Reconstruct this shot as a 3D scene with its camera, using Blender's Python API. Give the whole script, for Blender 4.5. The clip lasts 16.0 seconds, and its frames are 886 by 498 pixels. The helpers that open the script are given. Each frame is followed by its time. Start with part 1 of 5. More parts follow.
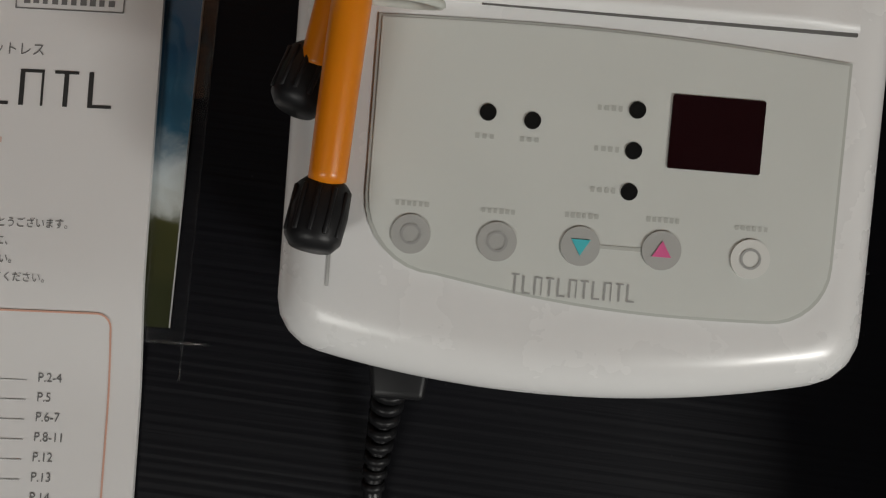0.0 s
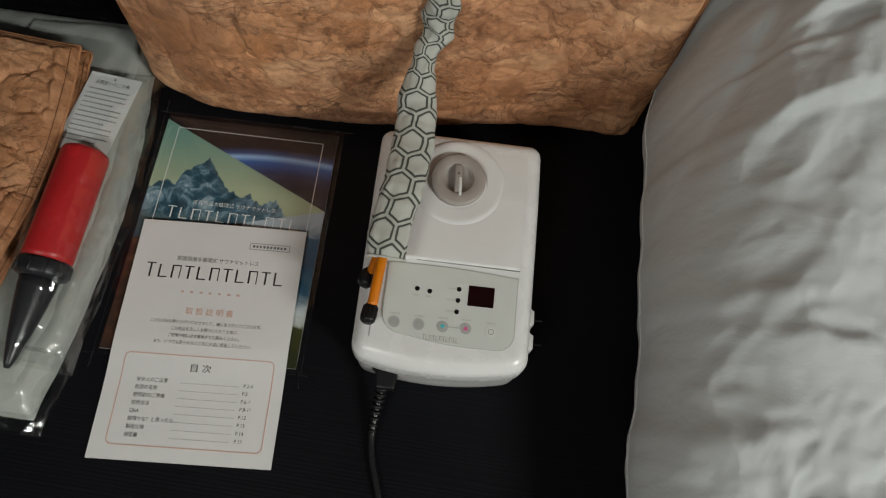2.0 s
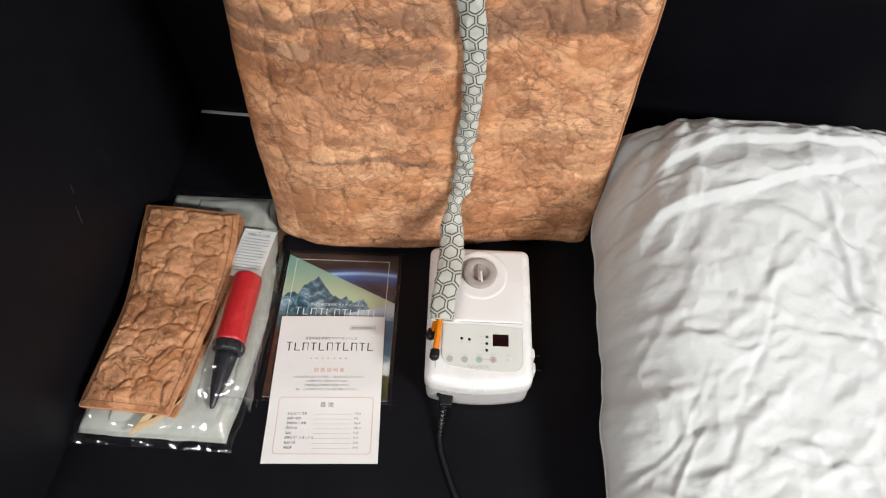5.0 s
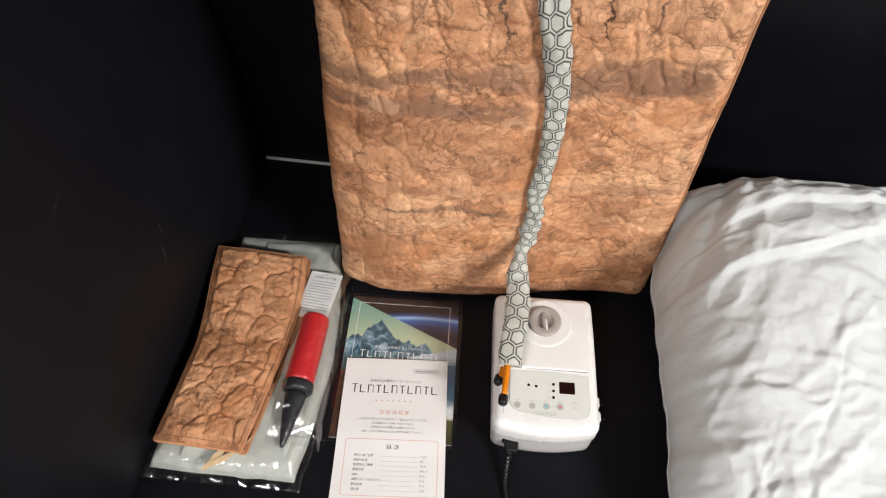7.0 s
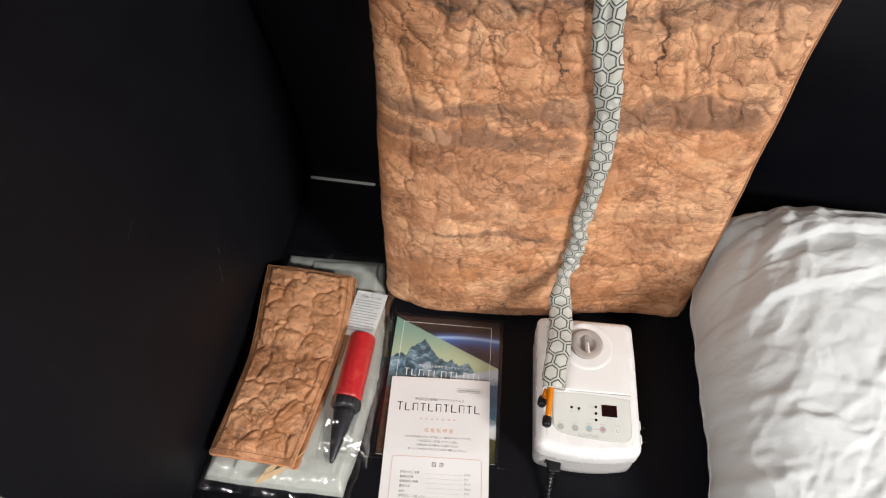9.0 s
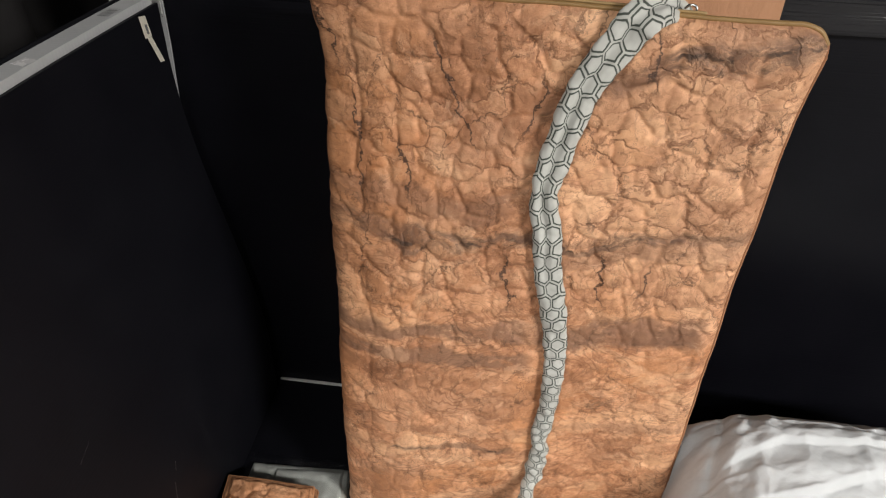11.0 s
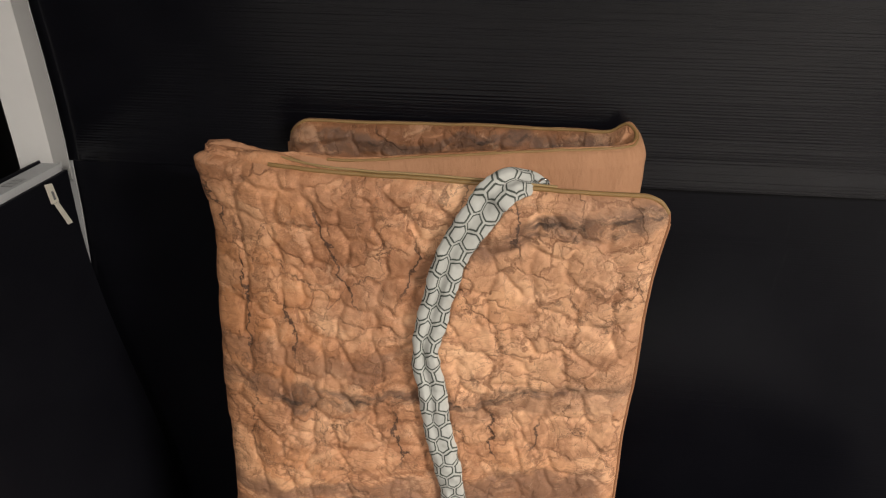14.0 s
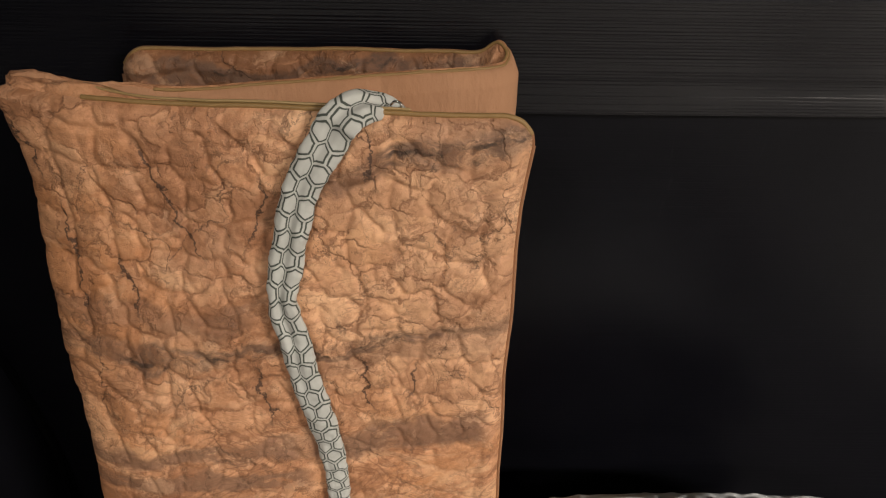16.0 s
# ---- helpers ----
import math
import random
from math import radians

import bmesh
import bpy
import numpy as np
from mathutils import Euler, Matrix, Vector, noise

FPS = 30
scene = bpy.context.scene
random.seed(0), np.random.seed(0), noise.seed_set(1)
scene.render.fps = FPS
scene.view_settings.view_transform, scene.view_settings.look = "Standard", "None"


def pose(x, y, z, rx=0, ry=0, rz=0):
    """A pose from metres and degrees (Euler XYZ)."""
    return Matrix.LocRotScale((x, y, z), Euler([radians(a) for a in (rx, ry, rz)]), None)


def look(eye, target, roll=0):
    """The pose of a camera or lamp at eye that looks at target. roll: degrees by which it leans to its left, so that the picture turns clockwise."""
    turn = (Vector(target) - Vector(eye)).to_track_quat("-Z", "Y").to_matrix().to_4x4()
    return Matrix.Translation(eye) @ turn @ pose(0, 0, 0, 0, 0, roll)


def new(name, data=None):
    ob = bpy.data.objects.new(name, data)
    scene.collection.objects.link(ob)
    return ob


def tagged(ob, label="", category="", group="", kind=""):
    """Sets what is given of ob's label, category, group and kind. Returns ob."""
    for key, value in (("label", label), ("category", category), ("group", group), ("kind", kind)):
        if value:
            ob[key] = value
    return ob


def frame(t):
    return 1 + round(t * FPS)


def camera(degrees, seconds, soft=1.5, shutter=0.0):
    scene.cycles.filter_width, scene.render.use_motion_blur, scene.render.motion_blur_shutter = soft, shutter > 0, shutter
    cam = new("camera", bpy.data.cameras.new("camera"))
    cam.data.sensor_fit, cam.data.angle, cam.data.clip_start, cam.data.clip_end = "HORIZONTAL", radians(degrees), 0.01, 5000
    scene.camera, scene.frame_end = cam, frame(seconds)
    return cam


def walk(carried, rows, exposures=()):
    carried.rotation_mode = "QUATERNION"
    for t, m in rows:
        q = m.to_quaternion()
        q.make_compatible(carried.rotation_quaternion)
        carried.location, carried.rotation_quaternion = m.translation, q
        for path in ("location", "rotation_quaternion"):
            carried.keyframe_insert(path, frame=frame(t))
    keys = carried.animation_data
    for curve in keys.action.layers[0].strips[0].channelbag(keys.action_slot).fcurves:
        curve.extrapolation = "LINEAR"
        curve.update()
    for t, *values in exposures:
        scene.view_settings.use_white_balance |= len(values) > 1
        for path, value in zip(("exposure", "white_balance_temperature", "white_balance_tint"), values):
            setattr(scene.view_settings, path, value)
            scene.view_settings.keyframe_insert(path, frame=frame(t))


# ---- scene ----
cam = camera(68.9, 16.0, soft=1.2)
PATH = [
    (0, (0.278, 0.524, 0.268), (0.277, 0.656, -1.727), 7.4),
    (0.5, (0.269, 0.491, 0.301), (0.277, 0.814, -1.673), 10.3),
    (1, (0.267, 0.472, 0.363), (0.274, 0.95, -1.579), 9.5),
    (1.5, (0.271, 0.433, 0.529), (0.321, 1.074, -1.364), 13.6),
    (2, (0.302, 0.375, 0.689), (0.305, 1.136, -1.161), 9.9),
    (2.5, (0.317, 0.279, 0.822), (0.247, 1.146, -0.979), 7.0),
    (3, (0.313, 0.254, 0.865), (0.184, 1.162, -0.912), 4.0),
    (3.5, (0.282, 0.179, 0.929), (0.204, 1.2, -0.789), 3.4),
    (3.7, (0.283, 0.156, 0.945), (0.249, 1.231, -0.741), 3.3),
    (5.8, (0.251, 0.084, 1.04), (0.173, 1.269, -0.569), 2.0),
    (6, (0.231, 0.078, 1.038), (0.166, 1.291, -0.551), 2.6),
    (6.5, (0.202, 0.078, 1.043), (0.12, 1.312, -0.528), 2.8),
    (7, (0.179, 0.07, 1.045), (0.071, 1.323, -0.509), 2.6),
    (7.5, (0.15, 0.056, 1.033), (0.019, 1.313, -0.517), 2.3),
    (8, (0.134, 0.043, 1.042), (-0.015, 1.294, -0.512), 2.1),
    (8.2, (0.131, 0.044, 1.046), (-0.03, 1.291, -0.508), 1.9),
    (10.3, (0.156, 0.098, 1.153), (-0.024, 1.587, -0.17), 1.3),
    (10.5, (0.164, 0.087, 1.144), (-0.022, 1.637, -0.105), 1.7),
    (11, (0.174, 0.087, 1.169), (-0.014, 1.708, 0.012), 1.6),
    (11.5, (0.188, 0.083, 1.2), (-0.018, 1.758, 0.127), 1.3),
    (12, (0.193, 0.083, 1.218), (-0.016, 1.8, 0.214), 1.2),
    (12.5, (0.196, 0.083, 1.233), (-0.018, 1.833, 0.288), 1.2),
    (13, (0.194, 0.084, 1.247), (-0.026, 1.861, 0.356), 1.4),
    (13.5, (0.244, 0.101, 1.241), (0.038, 1.891, 0.374), 1.3),
    (14, (0.292, 0.111, 1.238), (0.161, 1.913, 0.383), 1.3),
    (14.5, (0.321, 0.111, 1.23), (0.329, 1.919, 0.375), 2.1),
    (15, (0.343, 0.127, 1.212), (0.428, 1.919, 0.327), 2.5),
    (15.5, (0.37, 0.159, 1.197), (0.449, 1.92, 0.252), 1.7),
    (16, (0.387, 0.171, 1.19), (0.457, 1.909, 0.203), 1.3),
]
EXPOSURES = [
    (0.0, -0.66, 6350, 7), (1.0, -0.62, 6350, 4), (1.5, -0.47, 6300, 4), (2.0, -0.52, 6300, 3), (2.5, -0.33, 6250, 6), (3.0, -0.15, 6150, 8), (3.5, 0.15, 6150, 8), (6.0, 0.58, 6350, 11),
    (7.0, 0.62, 6350, 11), (8.2, 0.68, 6350, 11), (10.5, 0.46, 6350, 11), (12.0, 0.53, 6450, 11), (13.0, 0.44, 6500, 11), (14.5, 0.37, 6800, 13), (16.0, 0.12, 6950, 13),
]
walk(cam, [(t, look(eye, target, roll)) for t, eye, target, roll in PATH], EXPOSURES)

# ---- light of the room ----
world = bpy.data.worlds.new("room_world")
world.use_nodes = True
scene.world = world
world.node_tree.nodes["Background"].inputs[0].default_value = (0.75, 0.85, 1.0, 1)
world.node_tree.nodes["Background"].inputs[1].default_value = 0.02


def area_lamp(name, place, target, size, size_y, watts, colour):
    data = bpy.data.lights.new(name, "AREA")
    data.shape, data.size, data.size_y, data.energy, data.color = "RECTANGLE", size, size_y, watts, colour
    ob = new(name, data)
    ob.matrix_world = look(place, target)
    return ob


LAMPS = [((-0.72, -1.50, 2.32), 50.0), ((2.85, -1.40, 2.32), 184.0)]
for spot, watts in LAMPS:
    area_lamp("ceiling_lamp_light", (spot[0], spot[1], spot[2] - 0.03), (spot[0], spot[1] + 0.001, 0), 1.1, 0.22, watts, (1.0, 0.955, 0.90))


# ---- materials ----
def material(name, colour=(0.5, 0.5, 0.5), rough=0.5, metal=0.0, spec=0.5):
    m = bpy.data.materials.new(name)
    m.use_nodes = True
    b = m.node_tree.nodes["Principled BSDF"]
    b.inputs["Base Color"].default_value = (*colour, 1)
    b.inputs["Roughness"].default_value = rough
    b.inputs["Metallic"].default_value = metal
    b.inputs["Specular IOR Level"].default_value = spec
    return m


class Net:
    """Short hand for the nodes of one material."""

    def __init__(self, m):
        self.t = m.node_tree
        self.bsdf = self.t.nodes["Principled BSDF"]

    def put(self, socket, value):
        if isinstance(value, bpy.types.NodeSocket):
            self.t.links.new(value, socket)
        elif value is not None:
            socket.default_value = value

    def coords(self, kind="Object"):
        return self.t.nodes.new("ShaderNodeTexCoord").outputs[kind]

    def scaled(self, vec, scale, offset=(0, 0, 0)):
        n = self.t.nodes.new("ShaderNodeMapping")
        self.put(n.inputs["Vector"], vec)
        n.inputs["Scale"].default_value = scale
        n.inputs["Location"].default_value = offset
        return n.outputs[0]

    def noise(self, vec, scale, detail=4, rough=0.55, distort=0.0, out="Fac"):
        n = self.t.nodes.new("ShaderNodeTexNoise")
        self.put(n.inputs["Vector"], vec)
        n.inputs["Scale"].default_value, n.inputs["Detail"].default_value = scale, detail
        n.inputs["Roughness"].default_value, n.inputs["Distortion"].default_value = rough, distort
        return n.outputs[out]

    def voronoi(self, vec, scale, feature="F1", out="Distance"):
        n = self.t.nodes.new("ShaderNodeTexVoronoi")
        n.feature = feature
        self.put(n.inputs["Vector"], vec)
        n.inputs["Scale"].default_value = scale
        return n.outputs[out]

    def math(self, op, a, b=None, c=None, clamp=False):
        n = self.t.nodes.new("ShaderNodeMath")
        n.operation, n.use_clamp = op, clamp
        for i, v in enumerate((a, b, c)):
            self.put(n.inputs[i], v)
        return n.outputs[0]

    def vmath(self, op, a, b=None, out=0):
        n = self.t.nodes.new("ShaderNodeVectorMath")
        n.operation = op
        for i, v in enumerate((a, b)):
            self.put(n.inputs[i], v)
        return n.outputs[out]

    def split(self, vec):
        n = self.t.nodes.new("ShaderNodeSeparateXYZ")
        self.put(n.inputs[0], vec)
        return n.outputs

    def join(self, x, y, z=0.0):
        n = self.t.nodes.new("ShaderNodeCombineXYZ")
        for i, v in enumerate((x, y, z)):
            self.put(n.inputs[i], v)
        return n.outputs[0]

    def ramp(self, fac, stops):
        n = self.t.nodes.new("ShaderNodeValToRGB")
        self.put(n.inputs[0], fac)
        e = n.color_ramp.elements
        while len(e) < len(stops):
            e.new(0.5)
        for i, (p, c) in enumerate(stops):
            e[i].position = p
            e[i].color = (*c, 1) if len(c) == 3 else c
        return n.outputs[0]

    def mix(self, fac, a, b, mode="MIX"):
        n = self.t.nodes.new("ShaderNodeMix")
        n.data_type, n.blend_type = "RGBA", mode
        self.put(n.inputs["Factor"], fac)
        for key, v in (("A", a), ("B", b)):
            s = [i for i in n.inputs if i.name == key and i.type == "RGBA"][0]
            self.put(s, (*v, 1) if isinstance(v, tuple) and len(v) == 3 else v)
        return [o for o in n.outputs if o.type == "RGBA"][0]

    def step(self, v, lo, hi):
        n = self.t.nodes.new("ShaderNodeMapRange")
        n.interpolation_type = "SMOOTHSTEP"
        self.put(n.inputs[0], v)
        n.inputs[1].default_value, n.inputs[2].default_value = lo, hi
        return n.outputs[0]

    def bump(self, height, strength, distance):
        n = self.t.nodes.new("ShaderNodeBump")
        n.inputs["Strength"].default_value, n.inputs["Distance"].default_value = strength, distance
        self.put(n.inputs["Height"], height)
        self.put(self.bsdf.inputs["Normal"], n.outputs[0])

    def colour(self, v):
        self.put(self.bsdf.inputs["Base Color"], v)

    def rough(self, v):
        self.put(self.bsdf.inputs["Roughness"], v)


def plastic_sheet(name, axis, ribs=230.0, base=0.003, rough=(0.24, 0.38), gloss=0.2, relief=0.12):
    """Black twin-wall plastic sheet; fine ribs lie across the given axis (0, 1 or 2)."""
    m = material(name, (base, base, base * 1.5), 0.4, 0.0, gloss)
    n = Net(m)
    p = n.coords()
    s = n.split(p)
    wave = n.math("SINE", n.math("MULTIPLY", s[axis], ribs * 2 * math.pi))
    stretch = [3.0, 3.0, 3.0]
    stretch[axis] = 260.0
    streak = n.noise(n.scaled(p, tuple(stretch)), 1.0, 3)
    dust = n.noise(p, 9.0, 5)
    scuff = n.step(n.noise(n.scaled(p, (40, 40, 4)), 1.0, 4, 0.7), 0.66, 0.74)
    spots = n.step(n.voronoi(p, 60.0), 0.035, 0.015)
    tone = n.mix(dust, (base * 0.7, base * 0.72, base * 1.1), (base * 1.3, base * 1.33, base * 1.9))
    tone = n.mix(n.math("MULTIPLY", spots, 0.12), tone, (0.10, 0.10, 0.10))
    n.colour(n.mix(n.math("MULTIPLY", scuff, 0.05), tone, (0.08, 0.08, 0.08)))
    n.rough(n.math("ADD", n.math("MULTIPLY", dust, rough[1] - rough[0]), rough[0]))
    n.bump(n.math("ADD", n.math("MULTIPLY", wave, 0.45), n.math("MULTIPLY", streak, 5.0)), relief, 0.0006)
    return m


black_back = plastic_sheet("black_plastic_sheet_wall", 2, base=0.0036)
black_upper = plastic_sheet("black_plastic_sheet_upper_wall", 2, 210.0, 0.0034, (0.13, 0.22), 0.47, 0.19)
black_floor = plastic_sheet("black_plastic_sheet_floor", 1, 260.0, 0.0040, (0.42, 0.6), 0.14, 0.11)
black_side = plastic_sheet("black_plastic_sheet_side", 2, 200.0, 0.0048, (0.45, 0.65), 0.16, 0.07)

white_board = material("white_corrugated_board", (0.62, 0.62, 0.6), 0.7)
n = Net(white_board)
p = n.coords()
flute = n.math("SINE", n.math("MULTIPLY", n.split(p)[1], 900.0))
n.colour(n.mix(n.noise(p, 14.0, 5), (0.36, 0.37, 0.37), (0.48, 0.49, 0.49)))
n.bump(n.math("ADD", n.math("MULTIPLY", flute, 0.3), n.noise(p, 60.0, 3)), 0.2, 0.001)

white_strip = material("white_plastic_strip", (0.66, 0.65, 0.62), 0.45)
n = Net(white_strip)
p = n.coords()
n.colour(n.mix(n.noise(p, 5.0, 4), (0.42, 0.42, 0.405), (0.55, 0.55, 0.535)))
n.bump(n.noise(p, 8.0, 3), 0.2, 0.004)

black_cloth = material("black_curtain_cloth", (0.013, 0.012, 0.012), 0.75, 0.0, 0.25)
n = Net(black_cloth)
p = n.coords()
n.bump(n.noise(p, 350.0, 2), 0.3, 0.0008)

room_paint = material("room_wall_paint", (0.42, 0.41, 0.39), 0.8)
n = Net(room_paint)
p = n.coords()
n.colour(n.mix(n.noise(p, 2.0, 4), (0.29, 0.285, 0.275), (0.35, 0.345, 0.335)))
n.bump(n.noise(p, 120.0, 3), 0.1, 0.001)

room_floor_mat = material("room_floor_vinyl", (0.2, 0.19, 0.18), 0.5)
n = Net(room_floor_mat)
p = n.coords()
n.colour(n.mix(n.noise(p, 6.0, 5), (0.07, 0.068, 0.065), (0.11, 0.105, 0.10)))


def rock_print(name, bands=True, stitch=True):
    """Quilted cloth printed like weathered sandstone: u runs along the cloth, v up it, both in metres."""
    m = material(name, (0.5, 0.25, 0.12), 0.62, 0.0, 0.35)
    n = Net(m)
    uv = n.coords("UV")
    s = n.split(uv)
    off = (0.5, 0.5, 0.5)
    warp = n.noise(uv, 6.0, 5, 0.62, 0.0, "Color")
    warped = n.vmath("ADD", uv, n.vmath("MULTIPLY", n.vmath("SUBTRACT", warp, off), (0.15, 0.125, 0.0)))
    w = n.split(warped)
    curl = n.vmath("ADD", uv, n.vmath("MULTIPLY", n.vmath("SUBTRACT", n.noise(uv, 30.0, 5, 0.62, 0.0, "Color"), off), (0.066, 0.056, 0.0)))
    # rounded lobes of stone: each its own tone, shading painted in along the lower rim
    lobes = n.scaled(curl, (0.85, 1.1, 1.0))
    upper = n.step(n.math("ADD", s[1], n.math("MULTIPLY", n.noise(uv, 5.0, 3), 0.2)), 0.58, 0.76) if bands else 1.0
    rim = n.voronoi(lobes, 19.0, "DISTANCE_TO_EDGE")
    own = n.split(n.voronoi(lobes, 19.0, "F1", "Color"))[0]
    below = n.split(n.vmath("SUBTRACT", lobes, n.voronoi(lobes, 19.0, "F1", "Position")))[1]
    small = n.scaled(curl, (1.0, 1.2, 1.0), (3.1, 1.7, 0.0))
    rim_small = n.voronoi(small, 44.0, "DISTANCE_TO_EDGE")
    own_small = n.split(n.voronoi(small, 44.0, "F1", "Color"))[1]
    layer = n.noise(n.scaled(warped, (4.2, 9.0, 1.0)), 1.0, 9, 0.68, 0.4)
    wide = n.noise(warped, 4.5, 4, 0.55)
    fine = n.noise(uv, 130.0, 6, 0.72)
    tone = n.math("ADD", n.math("MULTIPLY", layer, 0.60), n.math("MULTIPLY", own, 0.085))
    tone = n.math("ADD", tone, n.math("MULTIPLY", own_small, 0.045))
    tone = n.math("ADD", tone, n.math("MULTIPLY", fine, 0.28))
    base = n.ramp(tone, [(0.35, (0.24, 0.108, 0.052)), (0.44, (0.47, 0.232, 0.118)), (0.51, (0.64, 0.345, 0.186)), (0.60, (0.76, 0.445, 0.262)), (0.74, (0.87, 0.585, 0.375))])
    base = n.mix(n.math("MULTIPLY", n.step(wide, 0.52, 0.36), 0.5), base, (0.58, 0.265, 0.105))
    sheet_layer = n.noise(n.scaled(warped, (3.2, 8.5, 1.0), (1.3, 0.4, 0.0)), 1.0, 7, 0.62, 0.5)
    base = n.mix(n.math("MULTIPLY", n.step(sheet_layer, 0.525, 0.575), 0.36), base, (0.80, 0.52, 0.315))
    base = n.mix(n.math("MULTIPLY", n.step(sheet_layer, 0.465, 0.41), 0.42), base, (0.30, 0.135, 0.065))
    if bands:
        # one-sided light put into the print: paler at the free end, browner at the fold
        place = n.math("ADD", s[0], n.math("MULTIPLY", n.math("SUBTRACT", n.noise(uv, 7.0, 5), 0.5), 0.5))
        base = n.mix(n.math("MULTIPLY", n.math("MULTIPLY", n.step(place, 0.34, 0.14), upper), 0.45), base, (0.84, 0.54, 0.33))
        base = n.mix(n.math("MULTIPLY", n.math("MULTIPLY", n.step(place, 0.34, 0.60), upper), 0.38), base, (0.36, 0.165, 0.07))
    # shade at the foot of each lobe, put into the print colour
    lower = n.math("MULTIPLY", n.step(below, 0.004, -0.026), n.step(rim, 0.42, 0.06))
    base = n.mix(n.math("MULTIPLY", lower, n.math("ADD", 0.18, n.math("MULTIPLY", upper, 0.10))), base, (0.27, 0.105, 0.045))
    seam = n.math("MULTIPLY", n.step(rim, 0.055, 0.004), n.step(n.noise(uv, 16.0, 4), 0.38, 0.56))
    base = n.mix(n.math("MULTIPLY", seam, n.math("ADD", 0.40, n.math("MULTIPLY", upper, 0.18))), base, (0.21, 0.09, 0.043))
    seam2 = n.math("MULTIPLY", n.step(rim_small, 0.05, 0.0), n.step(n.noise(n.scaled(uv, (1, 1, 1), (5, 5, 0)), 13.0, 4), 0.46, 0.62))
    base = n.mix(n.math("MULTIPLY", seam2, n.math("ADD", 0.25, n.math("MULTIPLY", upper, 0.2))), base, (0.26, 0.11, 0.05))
    # flowing grain of the stone
    grain = n.math("ABSOLUTE", n.math("SUBTRACT", n.math("FRACT", n.math("MULTIPLY", n.noise(n.scaled(uv, (1.0, 1.5, 1.0)), 5.0, 4, 0.5, 0.9), 24.0)), 0.5))
    grain = n.math("MULTIPLY", n.step(grain, 0.22, 0.02), n.step(n.noise(uv, 9.0, 6, 0.7), 0.40, 0.60))
    base = n.mix(n.math("MULTIPLY", grain, n.math("SUBTRACT", 0.62, n.math("MULTIPLY", upper, 0.25))), base, (0.25, 0.105, 0.05))
    # grey-brown weathered patches, strata, and shade painted on the rear layer
    moss = n.math("MULTIPLY", n.step(n.noise(n.scaled(warped, (5.0, 9.0, 1.0), (2, 4, 0)), 1.0, 8, 0.74), 0.56, 0.68), n.step(fine, 0.36, 0.56))
    base = n.mix(n.math("MULTIPLY", moss, 0.7), base, (0.17, 0.095, 0.055))
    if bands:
        # bands past u 1.24 hold the rear layer's shade, with one dark streak
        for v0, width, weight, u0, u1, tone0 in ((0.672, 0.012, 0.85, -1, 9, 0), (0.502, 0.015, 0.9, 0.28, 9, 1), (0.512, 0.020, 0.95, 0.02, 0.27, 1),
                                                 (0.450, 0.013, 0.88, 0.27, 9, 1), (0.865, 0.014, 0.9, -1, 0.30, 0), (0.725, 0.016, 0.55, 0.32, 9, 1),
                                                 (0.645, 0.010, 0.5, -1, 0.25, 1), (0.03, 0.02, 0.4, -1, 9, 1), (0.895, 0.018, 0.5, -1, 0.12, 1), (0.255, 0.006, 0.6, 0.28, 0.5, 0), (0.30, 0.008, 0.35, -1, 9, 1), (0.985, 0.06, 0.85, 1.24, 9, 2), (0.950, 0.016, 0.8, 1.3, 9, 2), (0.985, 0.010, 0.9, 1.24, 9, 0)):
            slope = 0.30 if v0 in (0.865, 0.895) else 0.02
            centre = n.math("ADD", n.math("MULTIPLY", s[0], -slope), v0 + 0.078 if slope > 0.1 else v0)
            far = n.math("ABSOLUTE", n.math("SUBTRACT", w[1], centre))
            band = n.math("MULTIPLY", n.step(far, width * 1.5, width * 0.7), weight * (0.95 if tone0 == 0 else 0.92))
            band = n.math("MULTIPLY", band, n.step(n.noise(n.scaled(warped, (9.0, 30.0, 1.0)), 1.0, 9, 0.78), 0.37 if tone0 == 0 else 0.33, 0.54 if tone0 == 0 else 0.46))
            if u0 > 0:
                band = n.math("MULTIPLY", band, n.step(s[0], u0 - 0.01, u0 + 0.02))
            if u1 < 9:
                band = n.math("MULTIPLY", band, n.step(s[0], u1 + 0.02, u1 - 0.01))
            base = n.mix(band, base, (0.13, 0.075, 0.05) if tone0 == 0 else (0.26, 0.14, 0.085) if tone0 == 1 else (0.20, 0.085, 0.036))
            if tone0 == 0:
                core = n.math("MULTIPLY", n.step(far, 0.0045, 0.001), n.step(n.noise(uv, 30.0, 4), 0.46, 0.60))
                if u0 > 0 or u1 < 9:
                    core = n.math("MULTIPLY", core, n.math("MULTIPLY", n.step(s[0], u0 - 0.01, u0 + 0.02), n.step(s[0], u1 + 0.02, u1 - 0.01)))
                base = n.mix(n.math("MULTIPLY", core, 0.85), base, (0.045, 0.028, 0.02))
    # flaked skin: paler and browner patches with crisp, ragged rims
    flake = n.noise(n.scaled(curl, (7.0, 9.5, 1.0), (0.7, 5.2, 0.0)), 1.0, 9, 0.70, 0.3)
    base = n.mix(n.math("MULTIPLY", n.step(flake, 0.530, 0.60), 0.28), base, (0.86, 0.55, 0.34))
    base = n.mix(n.math("MULTIPLY", n.step(flake, 0.46, 0.38), 0.40), base, (0.33, 0.155, 0.078))
    rimmed = n.math("MULTIPLY", n.step(n.math("ABSOLUTE", n.math("SUBTRACT", flake, 0.548)), 0.012, 0.002), n.step(n.noise(uv, 11.0, 4), 0.44, 0.60))
